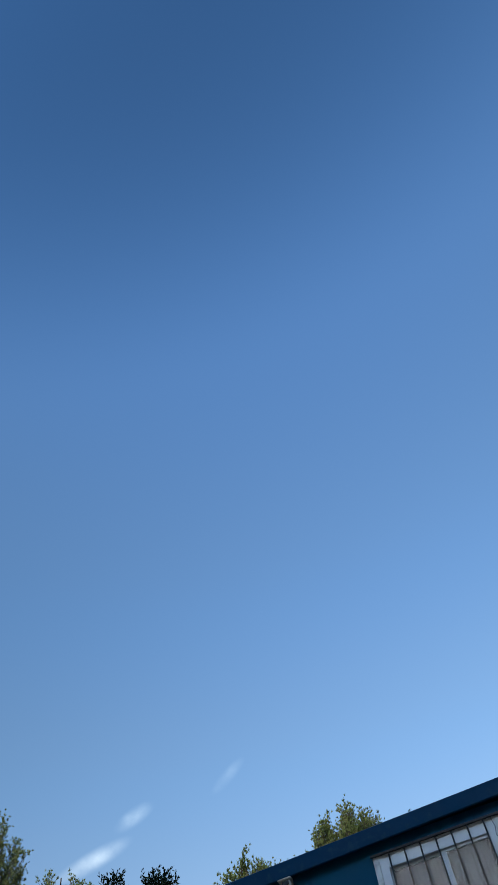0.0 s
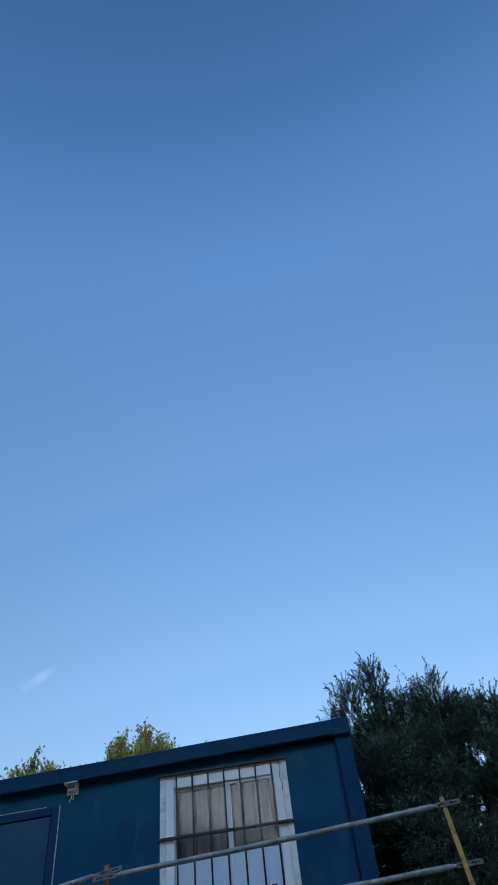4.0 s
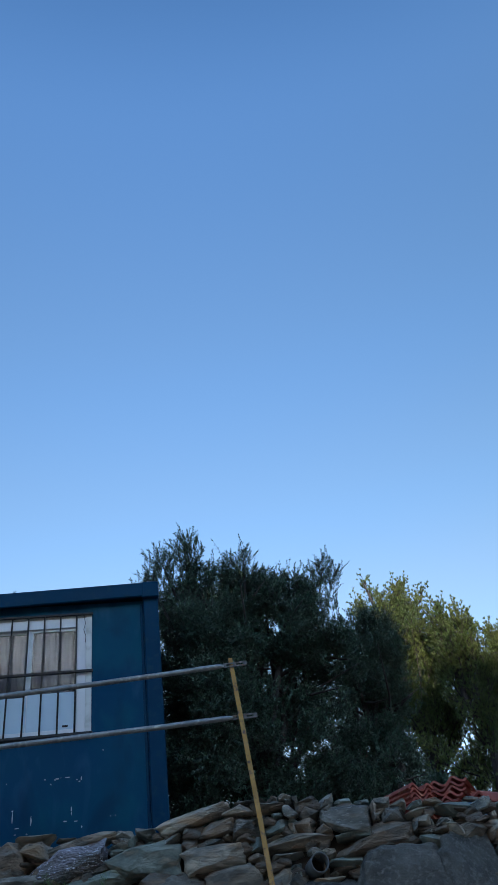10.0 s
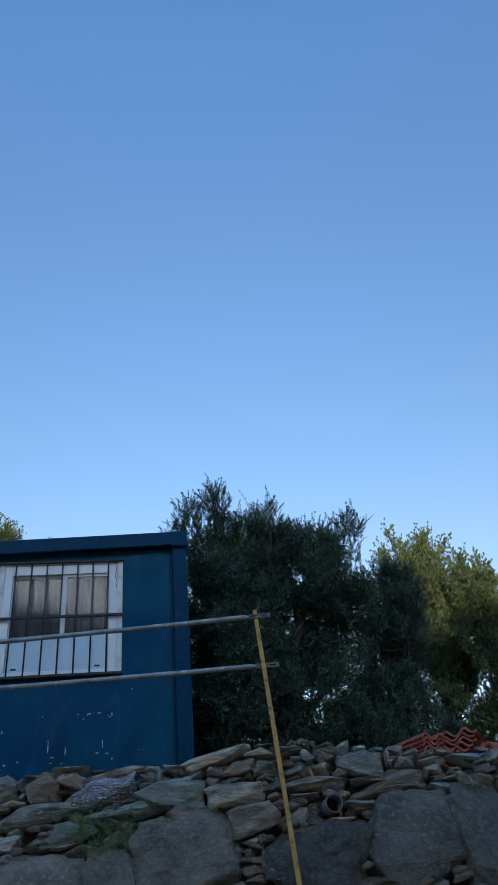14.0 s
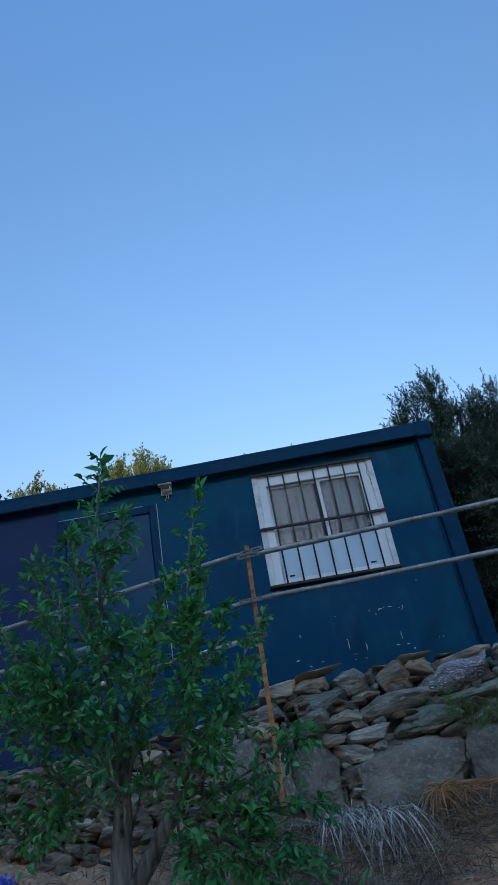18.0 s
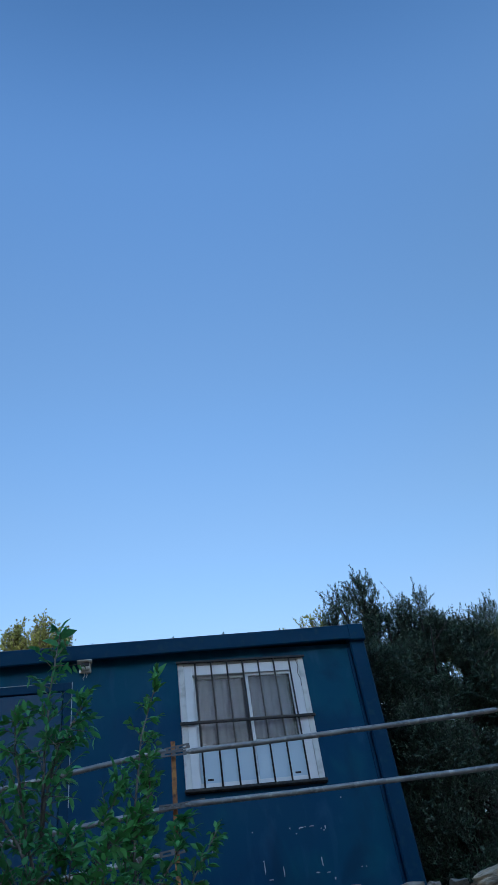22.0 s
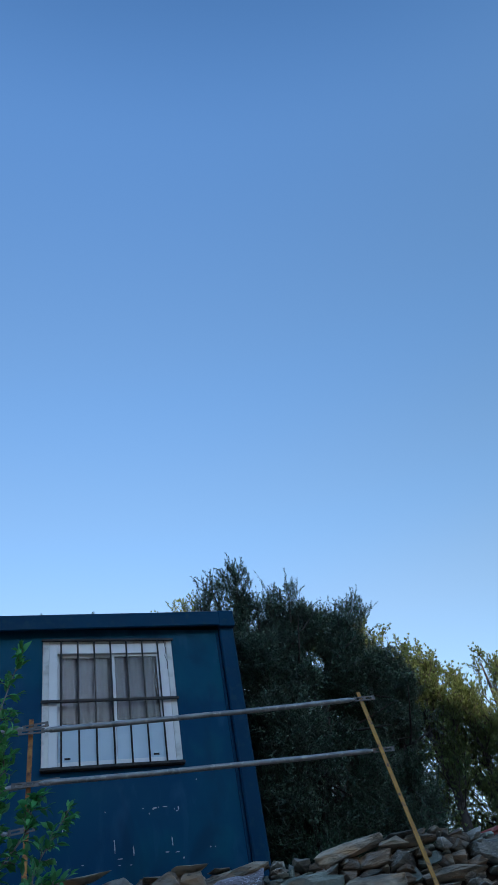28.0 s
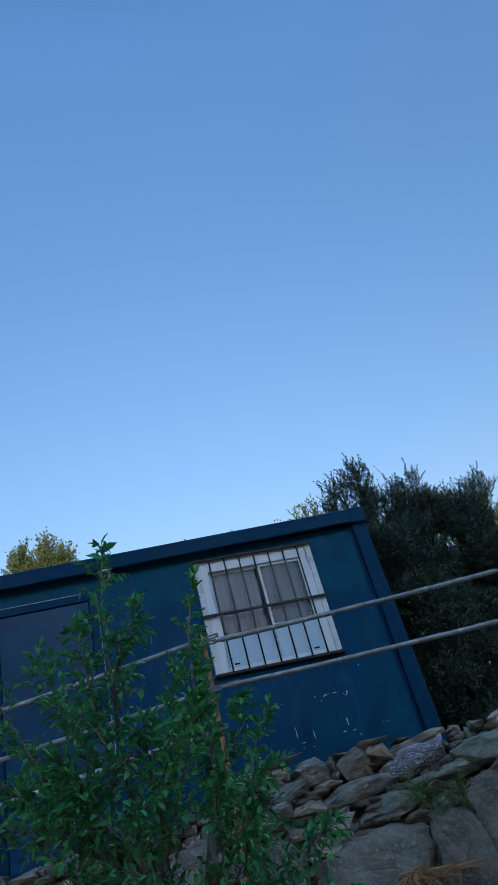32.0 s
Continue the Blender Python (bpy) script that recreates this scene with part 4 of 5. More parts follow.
count = 0
for j in range(nz_ - 1, -1, -1):
    i = 0
    while i < nx_:
        if full[i, j]:
            i += 1
            continue
        big = 1.7 if j * CELL < 0.75 else 1.0
        wide, high = int(rng.integers(4, 15) * big), int(rng.integers(2, 6) * big)
        w = 1
        while w < wide and i + w < nx_ and not full[i + w, j]:
            w += 1
        h = 1
        while h < high and j - h >= 0 and not full[i:i + w, j - h].any():
            h += 1
        full[i:i + w, j - h + 1:j + 1] = True
        if w * h >= 3 and count < 330:
            lay(-2.9 + (i + w / 2) * CELL, -1.4 + (j + 1 - h / 2) * CELL, max(w * CELL, 0.035), max(h * CELL, 0.03), SMALL[int(rng.integers(32)) if i * CELL > 2.5 or rng.random() < 0.2 else 2 * int(rng.integers(2)) + 4 * int(rng.integers(8))], rng.normal() * 0.05, rng.uniform(-0.05, 0.012), 0.2)
            count += 1
        i += w

# small chips wedged into the joints behind the faces
src = np.array([v.co for v in SMALL[3].vertices])
faces = np.array([list(q.vertices) for q in SMALL[3].polygons])
vs, fs = [], []
for i in range(800):
    x = rng.uniform(-2.2, 4.2)
    z = rng.uniform(foot_z(x) - 0.05, wall_top(x) - 0.05)
    if abs(x - 2.445) < 0.1 and abs(z + 0.448) < 0.09:
        continue
    turn = np.array(Euler((rng.normal() * 0.2, rng.normal() * 0.25, rng.uniform(0, 6.3))).to_matrix())
    fs.append(faces + len(src) * len(vs))
    vs.append((src * rng.uniform(0.7, 1.3, 3) * (0.12, 0.10, 0.05)) @ turn.T + np.array([x, wall_y(x) - 0.15 * max(0, -z - 0.1) + rng.uniform(0.03, 0.07), z]))
ob = link("chips", quads("chips", np.concatenate(vs), np.concatenate(fs)), M_STONE_WARM, stone_wall)
ob.matrix_parent_inverse = Matrix.Translation(-Vector(stone_wall.location))
tagged(ob, "small brown stone chips wedged into the joints", "", kind="stuff")

# drain pipe through the wall
bm = bmesh.new()
rings = []
for y, r in ((-1.55, 0.053), (-1.2, 0.053), (-1.2, 0.047), (-1.55, 0.047)):
    rings.append([bm.verts.new((2.445 + r * math.cos(a), y, -0.448 + r * math.sin(a))) for a in (2 * math.pi * k / 20 for k in range(20))])
for a, b in zip(rings, rings[1:] + rings[:1]):
    for q in range(20):
        bm.faces.new((a[q], a[(q + 1) % 20], b[(q + 1) % 20], b[q]))
bmesh.ops.recalc_face_normals(bm, faces=bm.faces)
tagged(part("drain_pipe", bm, M_PVC, smooth=True), "grey plastic drain pipe end in the stone wall", "pipe")

# ---- stacked roof tiles on the terrace ----
def tile_mesh():
    """A clay roof tile with a double roll: 0.42 long, 0.27 wide."""
    bm = bmesh.new()
    n, rows = 18, []
    for y in (-0.21, 0.0, 0.21):
        rows.append([bm.verts.new((-0.135 + 0.27 * i / n, y, 0.022 * math.sin(2 * math.pi * 2 * i / n - 0.6))) for i in range(n + 1)])
    for a, b in zip(rows, rows[1:]):
        for q in range(n):
            bm.faces.new((a[q], a[q + 1], b[q + 1], b[q]))
    bm.normal_update()
    bmesh.ops.solidify(bm, geom=bm.faces[:], thickness=0.014)
    me = bpy.data.meshes.new("roof_tile")
    bm.normal_update()
    bm.to_mesh(me)
    bm.free()
    me.materials.append(M_TILE)
    return me


TILE = tile_mesh()
for sx, sy, sz, turn, tilt, n, slip in ((3.27, -0.72, -0.13, 24, 0, 7, 0.006), (3.60, -0.78, -0.14, -38, -14, 6, 0.012), (3.42, -0.4, -0.16, 12, 0, 5, 0.0)):
    for i in range(n):
        ob = new("roof_tile", TILE)
        ob.matrix_basis = pose(sx + slip * i + rng.normal() * 0.005, sy - 0.004 * i, sz + 0.029 * i, tilt, 0, turn + rng.normal() * 1.5)
        tagged(ob, "red clay roof tile in a leaning stack", "roof tile", "stacked roof tiles")
for i in range(2):
    ob = new("roof_tile", TILE)
    ob.matrix_basis = pose(3.87 + 0.012 * i, -0.9, -0.085 + 0.028 * i, 0, 22, -66 + 5 * i)
    tagged(ob, "red clay roof tile sloping down over the crate", "roof tile", "stacked roof tiles")
bm = box(-0.1, 0.1, -0.11, 0.11, -0.012, 0.012, 0.006)
ob = part("stone_slab", bm, M_STONE_GREY)
ob.matrix_basis = pose(3.70, -0.93, -0.082, 10, 8, 12)
tagged(ob, "flat grey stone slab on the plastic crate", "stone slab")
bm = box(3.61, 3.80, -1.03, -0.82, -0.32, -0.108, 0.012)
tagged(part("plastic_crate", bm, M_BLUE_PLASTIC), "blue plastic crate under the roof tiles", "crate")


# ---- trees ----
def sprays(r, pos, way, twig, count, opening=0.75):
    """Bases and directions of leaves set in crossed pairs along bent twigs, and the twigs' ends."""
    n = len(pos)
    twig = np.broadcast_to(twig, (n,))
    f = np.tile((np.arange(count) // 2 * 2 + 1.2) / (count + 0.6), (n, 1))
    bend = r.normal(size=(n, 3)) * 0.22 + np.array([0, 0, 0.12])
    p = pos[:, None] + way[:, None] * (f * twig[:, None])[..., None] + bend[:, None] * (f * f * twig[:, None])[..., None]
    a = unit(np.cross(way, r.normal(size=(n, 3))))
    b = np.cross(way, a)
    k = np.arange(count)
    side = np.where((k // 2 % 2 == 0)[None, :, None], a[:, None], b[:, None]) * np.where(k % 2, -1.0, 1.0)[None, :, None]
    along = unit(way[:, None] + 2 * bend[:, None] * f[..., None])
    d = unit(along + opening * side * (1.05 - 0.5 * f)[..., None] + r.normal(size=p.shape) * 0.22)
    return p.reshape(-1, 3), d.reshape(-1, 3), pos + way * twig[:, None] + bend * twig[:, None]


def stems(name, a, b, radius):
    """Thin three-sided twigs from the points a to the points b."""
    n = len(a)
    way = unit(b - a)
    u = unit(np.cross(way, np.array([0.3, 0.2, 0.9])))
    w = np.cross(way, u)
    ring = [u, -0.5 * u + 0.87 * w, -0.5 * u - 0.87 * w]
    v = np.stack([a + q * radius for q in ring] + [b + q * radius * 0.35 for q in ring], 1)
    f = np.array([[0, 1, 4, 3], [1, 2, 5, 4], [2, 0, 3, 5]])[None] + np.arange(n)[:, None, None] * 6
    return quads(name, v.reshape(-1, 3), f.reshape(-1, 4))


def clear_of_cabin(p, x=1.72):
    return ~((p[:, 0] < x) & (p[:, 2] < 2.34) & (p[:, 1] < 2.6)) & (p[:, 2] > TERRACE + 0.08)


def olive_tree(base, blobs, tufts, twigs, seed, label, holes=()):
    """An olive: forked trunk, hazy crown of upright twigs with narrow leaves in pairs, and loose tufts along the outline."""
    r = np.random.default_rng(seed)
    tree = empty("olive_tree", base, label, "tree", "olive trees")
    tips = [(b[0], b[1], b[2] + 0.2 * b[5]) for b in blobs] + [tuple(np.array(s[:3]) - (0, 0, 0.25)) for s in tufts]
    limb_set(tree, M_BARK_DARK, base, tips, 0.11, r, 4)
    per = 70
    c, out = blob_points(r, blobs, twigs // per, 0.5)
    size = np.repeat(r.uniform(0.13, 0.27, (len(c), 1)), per, 0)
    d = unit(r.normal(size=(len(c) * per, 3)) + np.repeat(out, per, 0) * 0.35 + np.array([0, 0, 0.2]))
    p = np.repeat(c, per, 0) + d * size * r.random((len(d), 1)) ** 0.45
    ok = np.array([noise.noise((a * 1.9, b * 1.9, c * 1.7)) for a, b, c in p]) > -0.42
    for x, y, z, rad in holes:
        ok &= np.hypot(p[:, 0] - x - (p[:, 1] - y) * 0.42, p[:, 2] - z - (p[:, 1] - y) * 0.45) > rad * (0.6 + 0.8 * r.random(len(p)))
    p, d = p[ok], d[ok]
    w = unit(d * 0.8 + r.normal(size=p.shape) * 0.45 + np.array([0, 0, 0.45]))
    lb, ld, ends = sprays(r, p - w * 0.1, w, r.uniform(0.08, 0.16, len(p)), 14)
    keep = clear_of_cabin(lb)
    lb, ld = lb[keep], ld[keep]
    k = len(lb)
    link("crown", leaf_mesh("crown", lb, ld, r.uniform(0.022, 0.038, k), r.uniform(0.0085, 0.0125, k), r, 0.2), M_OLIVE, tree)
    fine = clear_of_cabin(p) & clear_of_cabin(ends)
    tagged(link("twig_wood", stems("twig_wood", (p - w * 0.1)[fine], ends[fine], 0.0022), M_BARK_DARK, tree), kind="stuff")
    # loose tufts of upright shoots that break the outline
    sp, sw = [], []
    for x, y, z, wide, many in tufts:
        heart = np.array([x, y, z - 0.36])
        for _ in range(int(many * 9)):
            u = unit(r.normal(size=3)) * r.random() ** 0.4
            sp.append(heart + u * np.array([wide * 1.7, wide * 1.7, 0.22]))
            sw.append(unit(np.array([r.normal() * 0.35 + u[0] * 0.5, r.normal() * 0.35 + u[1] * 0.5, 1.0])))
    sp, sw = np.array(sp), np.array(sw)
    lb, ld, ends = sprays(r, sp, sw, r.uniform(0.09, 0.17, len(sp)), 16, 0.75)
    k = len(lb)
    link("shoot_foliage", leaf_mesh("shoot_foliage", lb, ld, r.uniform(0.022, 0.038, k), r.uniform(0.008, 0.0115, k), r, 0.2), M_OLIVE, tree)
    tagged(link("shoot_wood", stems("shoot_wood", sp, ends, 0.0026), M_BARK_DARK, tree), kind="stuff")
    for o in tree.children:
        o.matrix_parent_inverse = Matrix.Translation(-Vector(base))
    return tree


olive_tree((2.6, 0.9, TERRACE), [(2.62, 1.0, 1.35, 0.88, 0.8, 1.35), (2.25, 0.85, 2.45, 0.52, 0.5, 0.55), (2.72, 0.95, 2.3, 0.5, 0.5, 0.5), (3.2, 1.0, 2.15, 0.46, 0.5, 0.6),
                                (3.25, 1.05, 1.1, 0.5, 0.65, 1.1), (2.3, 0.8, 0.9, 0.5, 0.55, 1.1), (2.1, 0.75, 1.3, 0.36, 0.5, 1.5), (2.1, 1.5, 0.7, 0.4, 0.7, 1.1), (1.98, 0.9, 1.15, 0.25, 0.6, 1.45), (2.0, 2.0, 1.2, 0.3, 0.6, 1.4), (2.05, 1.6, 1.7, 0.28, 0.5, 0.9), (2.02, 1.1, 2.5, 0.24, 0.4, 0.4), (1.92, 1.0, 1.95, 0.13, 0.5, 0.6), (2.9, 1.3, 0.4, 0.9, 0.5, 0.7)],
           [(2.05, 0.63, 3.30, 0.10, 16), (1.78, 0.62, 3.12, 0.09, 10), (1.62, 0.62, 2.94, 0.07, 6), (2.64, 0.6, 3.1, 0.06, 6), (3.62, 1.02, 3.18, 0.09, 13), (2.3, 0.75, 2.98, 0.14, 11), (3.22, 0.8, 2.85, 0.14, 10),
            (1.95, 0.65, 2.9, 0.12, 10), (2.85, 0.8, 2.82, 0.14, 8), (3.5, 0.95, 2.75, 0.12, 8)], 38000, 21, "bushy grey-green olive tree beside the cabin",
           ((2.75, 0.4, 1.95, 0.1), (2.55, 0.4, 1.55, 0.06), (3.05, 0.5, 0.75, 0.1), (3.1, 0.5, 0.3, 0.08), (2.15, 0.3, 1.2, 0.05)))
olive_tree((4.1, 1.9, TERRACE), [(4.1, 1.9, 1.4, 0.42, 0.5, 0.9), (4.2, 1.85, 2.2, 0.36, 0.35, 0.5), (4.15, 1.85, 1.85, 0.4, 0.4, 0.5), (3.9, 1.7, 0.35, 0.8, 0.4, 0.55), (3.5, 2.5, 0.75, 0.75, 0.35, 0.95), (4.5, 2.6, 0.6, 0.6, 0.35, 0.8), (3.38, 1.6, 1.6, 0.26, 0.3, 0.35), (3.5, 1.6, 1.2, 0.26, 0.3, 0.4)],
           [(4.08, 1.8, 2.88, 0.10, 9), (4.42, 1.8, 2.76, 0.11, 10), (4.25, 1.8, 2.7, 0.11, 8), (3.95, 1.8, 2.6, 0.12, 8)], 17000, 22, "smaller grey-green olive tree behind the stone wall")


def pine_tree(base, blobs, shoots, seed, label, r0=0.13, airy=0.0):
    """A pine: a leader, boughs that rise to the crown's outside, upturned side shoots, brushes of needles at their ends."""
    r = np.random.default_rng(seed)
    tree = empty("pine_tree", base, label, "tree", "pine trees")
    base, blobs = np.array(base, float), np.array(blobs, float)
    top = blobs[np.argmax(blobs[:, 2] + blobs[:, 5])]
    peak = top[:3] + np.array([0, 0, top[5] * 0.75])
    heights = np.linspace(0, 1, 7)
    leader = [base + (peak - base) * h + np.append(r.normal(size=2) * 0.05 * (0 < h < 1), 0) for h in heights]
    leader[0] = base - np.array([0, 0, 0.15])
    part("trunk", tube(leader, [r0 * (1.15 - 1.05 * h) for h in heights], 9), M_BARK_DARK, tree, smooth=True)
    axis = np.array(leader)
    many = max(16, int(shoots / 26))
    ends, out = blob_points(r, blobs, many, 0.72)
    tuft_at, tuft_way, twig_a, twig_b = [], [], [], []
    for e, o in zip(ends, out):
        thin = e[2] < airy
        if thin and r.random() < 0.5:
            continue
        foot_h = np.clip((e[2] - base[2]) * r.uniform(0.62, 0.8), 0.4, None)
        foot = np.array([np.interp(base[2] + foot_h, axis[:, 2], axis[:, q]) for q in range(3)])
        mid = foot + (e - foot) * 0.5 + np.array([0, 0, -0.10]) + r.normal(size=3) * 0.07
        near = foot + (mid - foot) * 0.5 + np.array([0, 0, -0.03])
        rad = r0 * 0.13
        part("bough", tube([foot, near, mid, e], [rad, rad * 0.8, rad * 0.5, rad * 0.14], 5), M_BARK_DARK, tree, smooth=True)
        for g in np.linspace(0.3, 1.0, 9):
            tuft_at.append((near + (mid - near) * g * 2 if g < 0.5 else mid + (e - mid) * (g - 0.5) * 2) + r.normal(size=3) * 0.05)
            tuft_way.append(unit(o * 0.5 + np.array([0, 0, 0.8]) + r.normal(size=3) * 0.5))
        for s_ in range(int(r.integers(21, 30) * (0.7 if thin else 1.0))):
            f = 0.38 + 0.62 * r.random() ** 0.7
            p = mid + (e - mid) * (f - 0.5) * 2 if f > 0.5 else near + (mid - near) * (f - 0.25) * 4
            v = unit(unit(r.normal(size=3)) * np.array([0.75, 0.75, 0.4]) + o * 0.25 + np.array([0, 0, 0.75]))
            ln = r.uniform(0.16, 0.4) * (1.25 - 0.5 * f)
            q = p + v * ln
            twig_a.append(p)
            twig_b.append(q)
            for g in np.linspace(0.25, 1.0, 5):
                tuft_at.append(p + (q - p) * g + r.normal(size=3) * 0.022)
                tuft_way.append(unit(v * 1.0 + np.array([0, 0, 0.45]) + r.normal(size=3) * 0.3))
    at, way = np.array(tuft_at), np.array(tuft_way)
    ok = (at[:, 2] > TERRACE + 0.2) & ~((at[:, 1] < 2.6) & (at[:, 0] < 1.85) & (at[:, 2] < 2.4))
    at, way = at[ok], way[ok]
    per = 14
    d = unit(np.repeat(way, per, 0) + 0.36 * r.normal(size=(len(at) * per, 3)))
    k = len(d)
    start = np.repeat(at, per, 0) - d * 0.008
    link("crown", leaf_mesh("crown", start, d, r.uniform(0.04, 0.075, k), r.uniform(0.007, 0.0105, k), r, 0.1, 0.5), M_PINE, tree)
    tagged(link("twig_wood", stems("twig_wood", np.array(twig_a), np.array(twig_b), 0.006), M_BARK_DARK, tree), kind="stuff")
    for o in tree.children:
        o.matrix_parent_inverse = Matrix.Translation(-Vector(base))
    return tree


LIT = "tall bushy pine with sunlit yellow-green needles"
pine_tree((6.3, 5.5, TERRACE), [(5.68, 5.5, 4.78, 0.26, 0.4, 0.55), (6.02, 5.5, 4.7, 0.34, 0.4, 0.6), (6.42, 5.5, 4.65, 0.34, 0.45, 0.58), (6.68, 5.6, 4.42, 0.24, 0.4, 0.6), (6.15, 5.5, 3.9, 0.75, 0.6, 0.7), (6.4, 5.6, 3.2, 0.7, 0.6, 0.7),
                                (5.95, 5.6, 2.7, 0.7, 0.5, 0.8), (6.6, 5.5, 2.2, 0.9, 0.6, 0.8), (6.3, 5.5, 1.3, 1.0, 0.6, 0.7), (6.37, 5.3, 3.60, 0.24, 0.35, 0.5), (6.13, 5.3, 2.63, 0.26, 0.35, 0.5)], 5700, 31, LIT, 0.13, 2.7)
pine_tree((6.6, 4.5, TERRACE), [(6.72, 4.5, 3.65, 0.28, 0.35, 0.45), (6.98, 4.5, 3.35, 0.24, 0.3, 0.48), (6.48, 4.5, 3.72, 0.2, 0.3, 0.45), (6.7, 4.5, 2.8, 0.55, 0.45, 0.75), (6.4, 4.5, 1.7, 0.8, 0.6, 0.8), (6.6, 4.5, 0.8, 0.9, 0.6, 0.6)], 2900, 32, LIT, 0.1, 2.7)
pine_tree((7.3, 4.4, TERRACE), [(7.2, 4.4, 3.15, 0.26, 0.35, 0.48), (7.5, 4.4, 2.85, 0.3, 0.4, 0.52), (7.25, 4.4, 2.2, 0.6, 0.5, 0.8), (7.1, 4.4, 1.2, 0.8, 0.6, 0.8), (7.75, 4.4, 1.8, 0.6, 0.5, 0.9)], 2900, 33, LIT, 0.1, 2.3)
pine_tree((8.6, 5.2, TERRACE), [(8.5, 5.2, 3.5, 0.5, 0.6, 0.9), (8.7, 5.2, 2.2, 1.0, 0.8, 1.1), (8.2, 5.2, 1.2, 0.9, 0.7, 0.8)], 1900, 34, LIT, 0.13)
pine_tree((-1.9, 7.3, TERRACE), [(-2.32, 7.3, 5.98, 0.42, 0.5, 0.62), (-1.62, 7.3, 6.08, 0.38, 0.5, 0.62), (-2.0, 7.3, 6.15, 0.5, 0.5, 0.64), (-1.9, 7.3, 5.3, 0.7, 0.5, 0.6)], 3700, 35, "rounded pine crown behind the cabin roof")
pine_tree((-3.8, 7.2, TERRACE), [(-4.02, 7.2, 6.0, 0.5, 0.45, 0.58), (-3.6, 7.2, 5.75, 0.4, 0.4, 0.5), (-3.8, 7.2, 5.3, 0.6, 0.4, 0.45), (-2.88, 7.2, 5.85, 0.2, 0.2, 0.36)], 2000, 36, "rounded pine crown behind the cabin roof")
pine_tree((-10.6, 7.2, TERRACE), [(-10.5, 7.2, 8.4, 1.0, 0.9, 1.3), (-9.75, 7.2, 8.2, 0.5, 0.6, 0.75), (-10.4, 7.2, 7.4, 0.9, 0.6, 0.6)], 2800, 37, LIT)
pine_tree((-8.2, 7.2, TERRACE), [(-8.2, 7.2, 7.0, 0.42, 0.6, 0.66), (-7.72, 7.2, 6.75, 0.34, 0.5, 0.55), (-8.1, 7.2, 6.2, 0.6, 0.5, 0.6)], 2000, 39, LIT)
pine_tree((3.6, 8.2, TERRACE), [(3.42, 8.2, 6.4, 0.4, 0.5, 0.6), (3.75, 8.1, 6.5, 0.4, 0.5, 0.6), (2.95, 8.2, 6.1, 0.4, 0.5, 0.5), (3.6, 8.2, 5.6, 0.8, 0.5, 0.6)], 2000, 38, "sunlit pine behind the olive tree")

# dark broad-leaved shrub that shows over the cabin's roof
r = np.random.default_rng(44)
shrub = empty("shrub", (-4.4, 4.1, TERRACE), "dark broad-leaved tall shrub behind the cabin", "shrub")
tips = [(-4.95, 4.0, 4.9), (-4.15, 4.0, 4.75), (-5.3, 4.1, 4.75), (-3.6, 4.1, 4.25), (-4.5, 4.0, 4.5), (-5.8, 4.1, 4.6)]
limb_set(shrub, M_BARK_DARK, (-4.4, 4.1, TERRACE), tips, 0.07, r, 4)
p, d = blob_points(r, [(-4.95, 4.0, 4.5, 0.32, 0.3, 0.55), (-4.15, 4.0, 4.4, 0.3, 0.3, 0.5), (-5.5, 4.1, 4.2, 0.5, 0.3, 0.6), (-3.7, 4.1, 4.0, 0.3, 0.3, 0.45), (-4.5, 4.1, 4.3, 0.6, 0.35, 0.35), (-4.6, 4.1, 3.8, 1.2, 0.4, 0.5), (-6.2, 4.1, 4.2, 0.6, 0.3, 0.6), (-4.7, 4.15, 4.15, 1.0, 0.3, 0.35)], 3600, 0.1)
p = p[(p[:, 2] > 2.3) | (p[:, 1] > 2.6)]
link("crown", foliage("crown", r, p, unit(r.normal(size=p.shape) * 0.4 + np.array([0, 0, 1.0])), 0.18, 13, 0.06, 0.026, 0.9), M_OAK, shrub)
for o in shrub.children:
    o.matrix_parent_inverse = Matrix.Translation(-Vector(shrub.location))

# ---- leafy young tree in front of the wall ----
r = np.random.default_rng(61)
BB = Vector((-0.78, -3.1, ground_z(-0.78, -3.1)))
bush = empty("young_tree", BB, "leafy green young tree with a forked grey trunk", "tree")
TRUNK = [BB + Vector((-0.02, 0, -0.15)), BB + Vector((0, 0, 0.2)), Vector((-0.79, -3.1, -1.1)), Vector((-0.765, -3.1, -0.85)), Vector((-0.775, -3.1, -0.55)), Vector((-0.80, -3.1, -0.2))]
LIMB = [Vector((-0.775, -3.1, -1.15)), Vector((-0.68, -3.09, -1.02)), Vector((-0.57, -3.08, -0.86)), Vector((-0.50, -3.07, -0.6)), Vector((-0.44, -3.0, -0.3))]
part("trunk", tube(TRUNK, [0.052, 0.045, 0.040, 0.031, 0.017, 0.007], 12), M_BARK, bush, smooth=True)
part("limb", tube(LIMB, [0.030, 0.030, 0.026, 0.016, 0.007], 10), M_BARK, bush, smooth=True)
